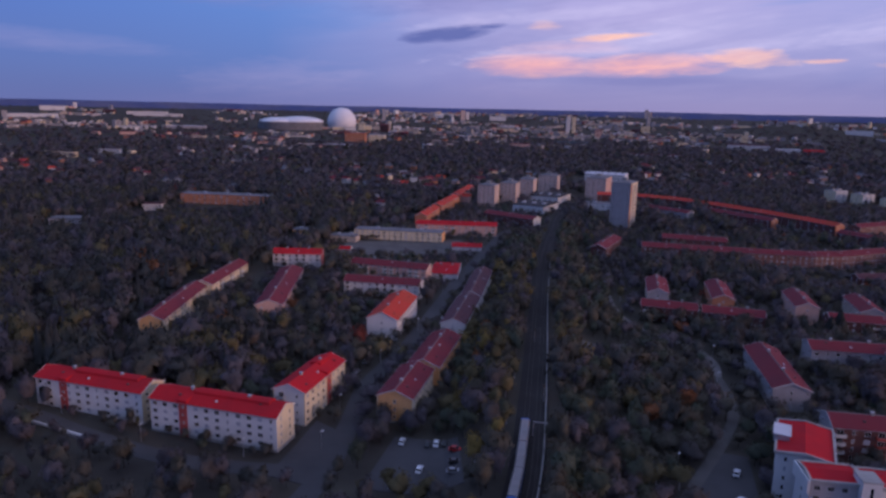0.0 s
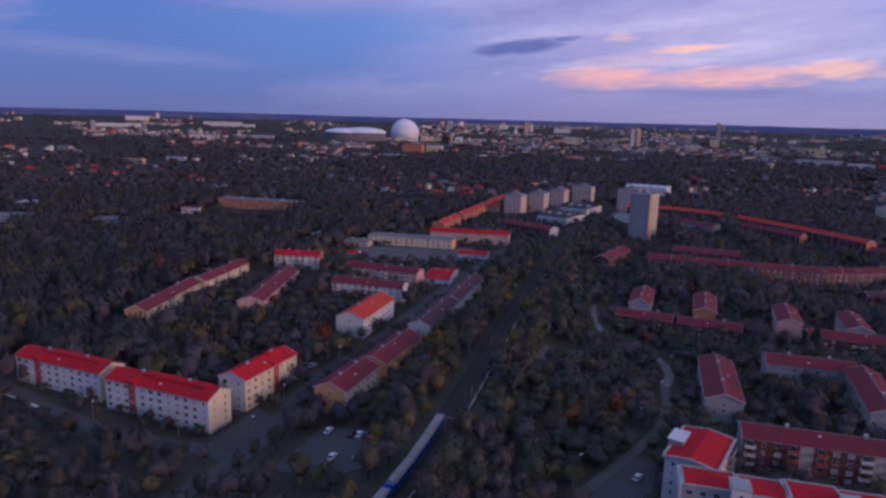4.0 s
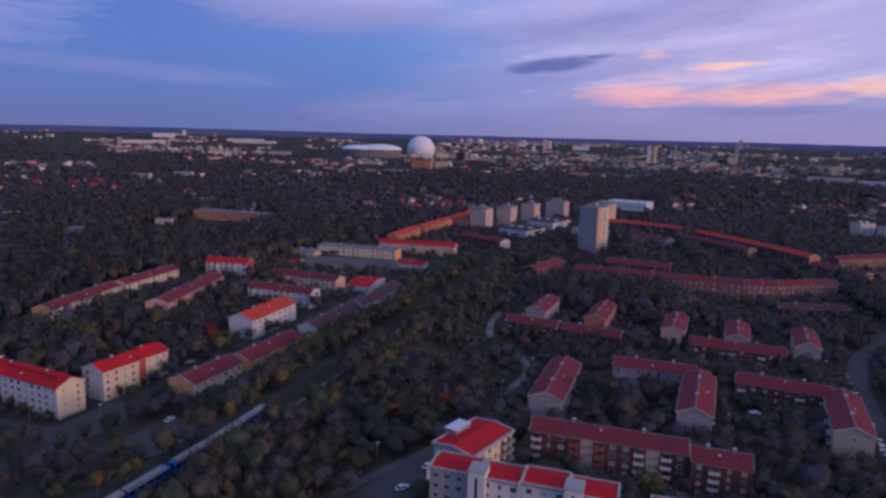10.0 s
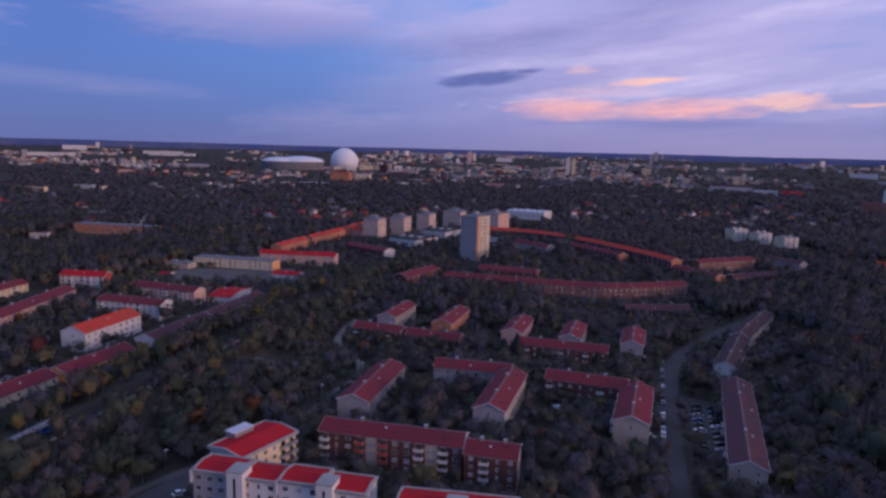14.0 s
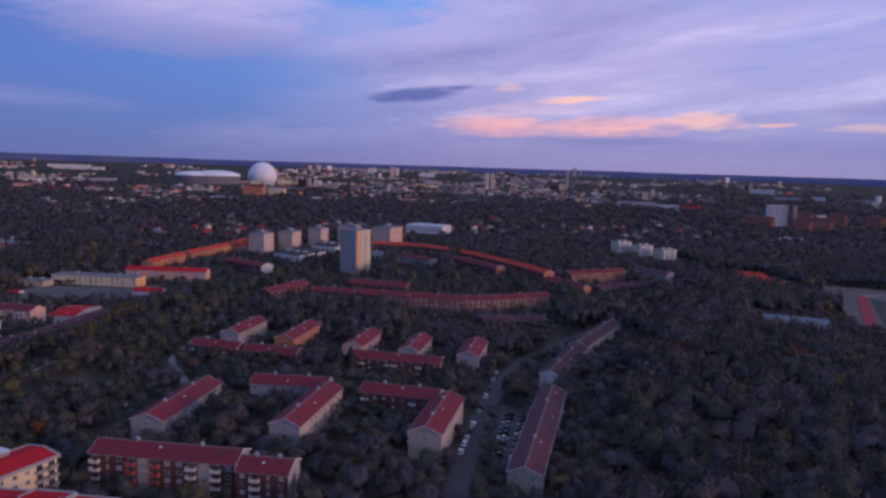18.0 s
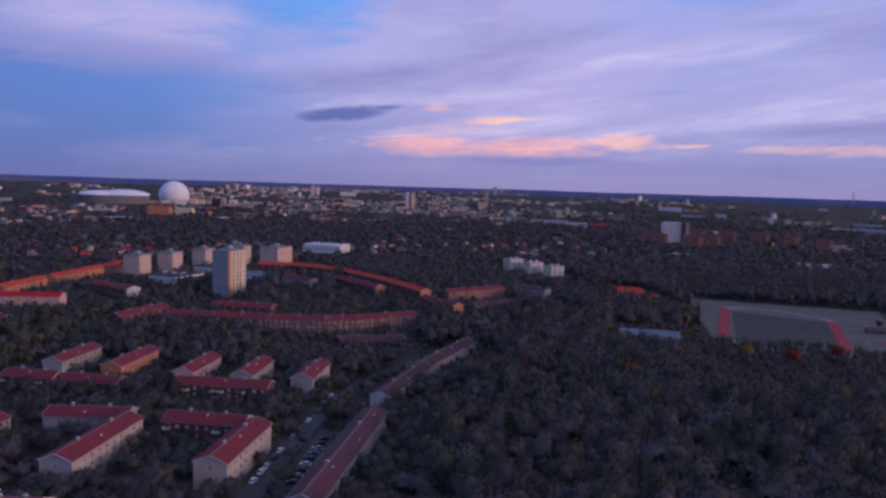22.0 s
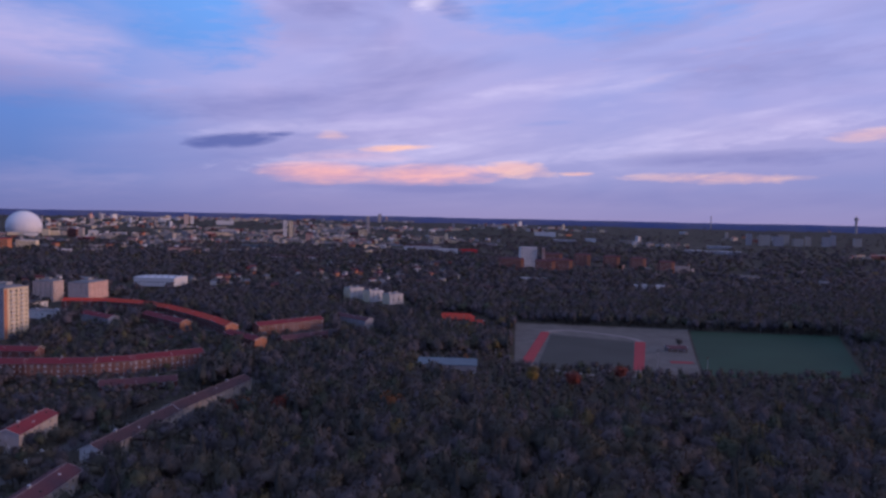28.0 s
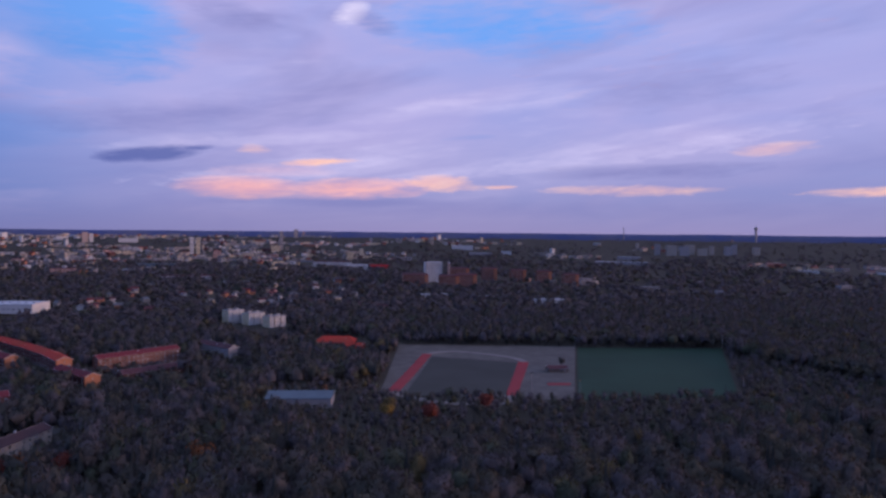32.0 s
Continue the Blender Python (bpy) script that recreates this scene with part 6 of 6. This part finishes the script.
for x, y, k, h in ((-129, 192, "bare", 7.5), (-106, 185, "bare", 9), (-93, 180, "olive", 10), (-77, 175, "bare", 10.5), (-65, 174, "olive", 10), (-24, 184, "green", 10), (-141, 199, "bare", 6), (-115, 180, "brown", 8), (-13.6, 172, "gold", 7), (-9, 205, "green", 4),
                   (9, 220, "yellow", 9), (-1, 207, "olive", 7), (15, 266, "gold", 8), (-106, 247, "gold", 13), (-71, 243, "gold", 12), (88, 217, "orange", 10), (96, 233, "orange", 8), (93, 226, "gold", 10), (34, 147, "rust", 8), (263, 263, "pine", 14), (148, 230, "olive", 14), (155, 222, "bare", 14), (164, 232, "brown", 13), (152, 215, "bare", 13), (172, 240, "bare", 12), (150, 243, "pine", 11), (165, 247, "bare", 11), (222, 226, "bare", 11), (232, 197, "bare", 10), (190, 300, "spruce", 15), (184, 297, "spruce", 13), (226, 285, "spruce", 12), (120, 317, "pine", 11), (150, 310, "pine", 11), (168, 309, "bare", 12), (137, 312, "bare", 10), (712, 470, "pine", 9), (341, 325, "rust", 14), (347, 333, "orange", 13), (363, 324, "rust", 14),
                   (352, 321, "orange", 13), (540, 346, "rust", 14), (584, 362, "rust", 13), (525, 371, "gold", 14), (520, 362, "yellow", 12), (203, 195, "gold", 8), (222, 190, "green", 8), (199, 240, "olive", 7), (-139, 219, "pine", 3.5), (-126, 214, "pine", 3), (-114, 209, "pine", 3.8), (-103, 205.6, "pine", 3.2),
                   (-88, 201, "pine", 3.6), (-76.5, 198, "pine", 3), (-65, 194, "pine", 3.6), (-53.5, 191, "pine", 4.2)):
    mid.append((x, y, float(land(x, y)), h, h * (0.42 if h > 5 else 0.5), LEAF_KINDS.index(k)))

# a belt of broadleaf trees between the long low blocks and the railway
for i in range(34):
    y = 262 + 5.2 * i
    x = float(np.interp(y, [q[1] for q in RAIL], [q[0] for q in RAIL])) - 9.5 - 5 * rng.random()
    h = 9 + 4 * rng.random()
    mid.insert(0, (x, y, float(land(x, y)), h, h * (0.3 + 0.12 * rng.random()), LEAF_KINDS.index(("olive", "gold", "green", "brown", "olive", "bare")[int(rng.integers(0, 6))])))

# the nearest along the lower edge of the valley stand as trees of their own
extra, mid = mid[-56:], mid[:-56]
mid.sort(key=lambda p: p[1] - 0.16 * abs(p[0] - 120))
own, mid = extra + mid[:192], mid[192:]
MODELS = {}
for x, y, z, h, r, k in own:
    shape = "conifer" if LEAF_KINDS[k] == "spruce" else ("tall" if h > 2.6 * r else "round")
    var = int(rng.integers(0, 3))
    key = (shape, k, var)
    if key not in MODELS:
        t, tn = crown_template(shape, 900, 0.075 if shape != "conifer" else 0.16, 40 + var)
        t = t * np.array((1, 1, 0.78 if shape != "conifer" else 0.9)) + np.array((0, 0, 0.22 if shape != "conifer" else 0.1))
        b = Build()
        bark = M["birch"] if LEAF_KINDS[k] in ("yellow", "gold") else M["bark"]
        b.tube(0, 0, -0.04, 0.5, 0.055, 0.035, bark, 7).tube(0, 0, 0.5, 0.93, 0.035, 0.008, bark, 6)
        g = np.random.default_rng(9 + var)
        for i in range(7 if shape != "conifer" else 0):
            a, z0 = g.random() * 6.28, 0.25 + 0.45 * g.random()
            e = np.array((0.55 * math.cos(a), 0.55 * math.sin(a), z0 + 0.22))
            s0 = np.array((0, 0, z0))
            w = np.array((-math.sin(a), math.cos(a), 0)) * 0.02
            upv = np.array((0, 0, 0.012))
            b.poly([s0 - w, s0 + w, s0 + upv * 2, e - w * 0.2, e + w * 0.2, e + upv * 0.4], [(0, 1, 4, 3), (1, 2, 5, 4), (2, 0, 3, 5)], bark)
        MODELS[key] = (b.mesh("trunk"), leaf_mesh("crown", t, np.zeros(len(t)), [LEAF[LEAF_KINDS[k]]], tn))
    words = {"spruce": "dark green spruce", "pine": "dark green pine", "olive": "olive-green broadleaf tree", "brown": "brown autumn tree", "bare": "nearly bare grey-brown tree", "yellow": "yellow autumn birch", "gold": "golden-green birch",
             "orange": "orange autumn tree", "rust": "rust-red autumn tree", "green": "green broadleaf tree"}[LEAF_KINDS[k]]
    root = thing("tree", pose(x, y, z, 0, 0, rng.random() * 360) @ Matrix.Diagonal((r, r, h, 1)), words + " with an uneven crown", "tree", "trees")
    part("trunk", MODELS[key][0], root)
    part("crown", MODELS[key][1], root)
forest("woodland", mid[:2900], 340, 0.074, "mixed autumn woodland, dark pines and thinning broadleaf trees", cuts=2)
forest("woodland", mid[2900:7500], 92, 0.115, "mixed autumn woodland between the houses", cuts=1)
forest("woodland", mid[7500:], 40, 0.15, "mixed autumn woodland between the houses", cuts=1)

farpts = []
for _ in range(36000):
    if len(farpts) > 14500:
        break
    az = radians(rng.uniform(-46, 64))
    d = 1 / (1 / 4680 + (1 / 640 - 1 / 4680) * rng.random() ** 1.15)
    x, y = 150 + d * math.sin(az), d * math.cos(az)
    if y < 730 and -60 - 0.62 * y < x < 400 + 1.75 * y:
        continue
    if not spot_ok(x, y) or not free(x, y) or (is_low(x, y) and rng.random() < 0.8) or (d > 2000 and village(az, d) > 0.5 and rng.random() < 0.6) or (village(az, d) > 0.62 and rng.random() < 0.55) or (abs(x - 120) < 110 and y < 900 and rng.random() < 0.5):
        continue
    ks, w = MIX["far"]
    k = ks[int(rng.choice(len(ks), p=w))]
    h = rng.uniform(9, 15) * (1 - 0.45 * min(1, max(0, d - 2600) / 1500))
    r = h * rng.uniform(0.34, 0.5) * (1 + d / 1800)
    if (x + 720) ** 2 + (y - 1010) ** 2 < 200 ** 2 and rng.random() < 0.5 or (x - 20) ** 2 + (y - 900) ** 2 < 90 ** 2 and rng.random() < 0.5:
        continue
    farpts.append((x, y, float(land(x, y)) - 1, h, r, k))
forest("distant_woods", farpts, 16, 0.30, "distant dark mixed woods reaching the horizon", trunks=False, cuts=1)
southpts = []
for _ in range(2600):
    x, y = rng.uniform(-170, 640), rng.uniform(-110, 100)
    if not free(x, y) or (x < 20 and y > 88):
        continue
    h = rng.uniform(8, 14)
    southpts.append((x, y, float(land(x, y)) - 0.5, h, h * rng.uniform(0.36, 0.5), MIX["estate"][0][int(rng.choice(len(MIX["estate"][0]), p=MIX["estate"][1]))]))
forest("woodland", southpts[:1500], 12, 0.4, "mixed autumn woodland beside the railway", trunks=False, cuts=1)
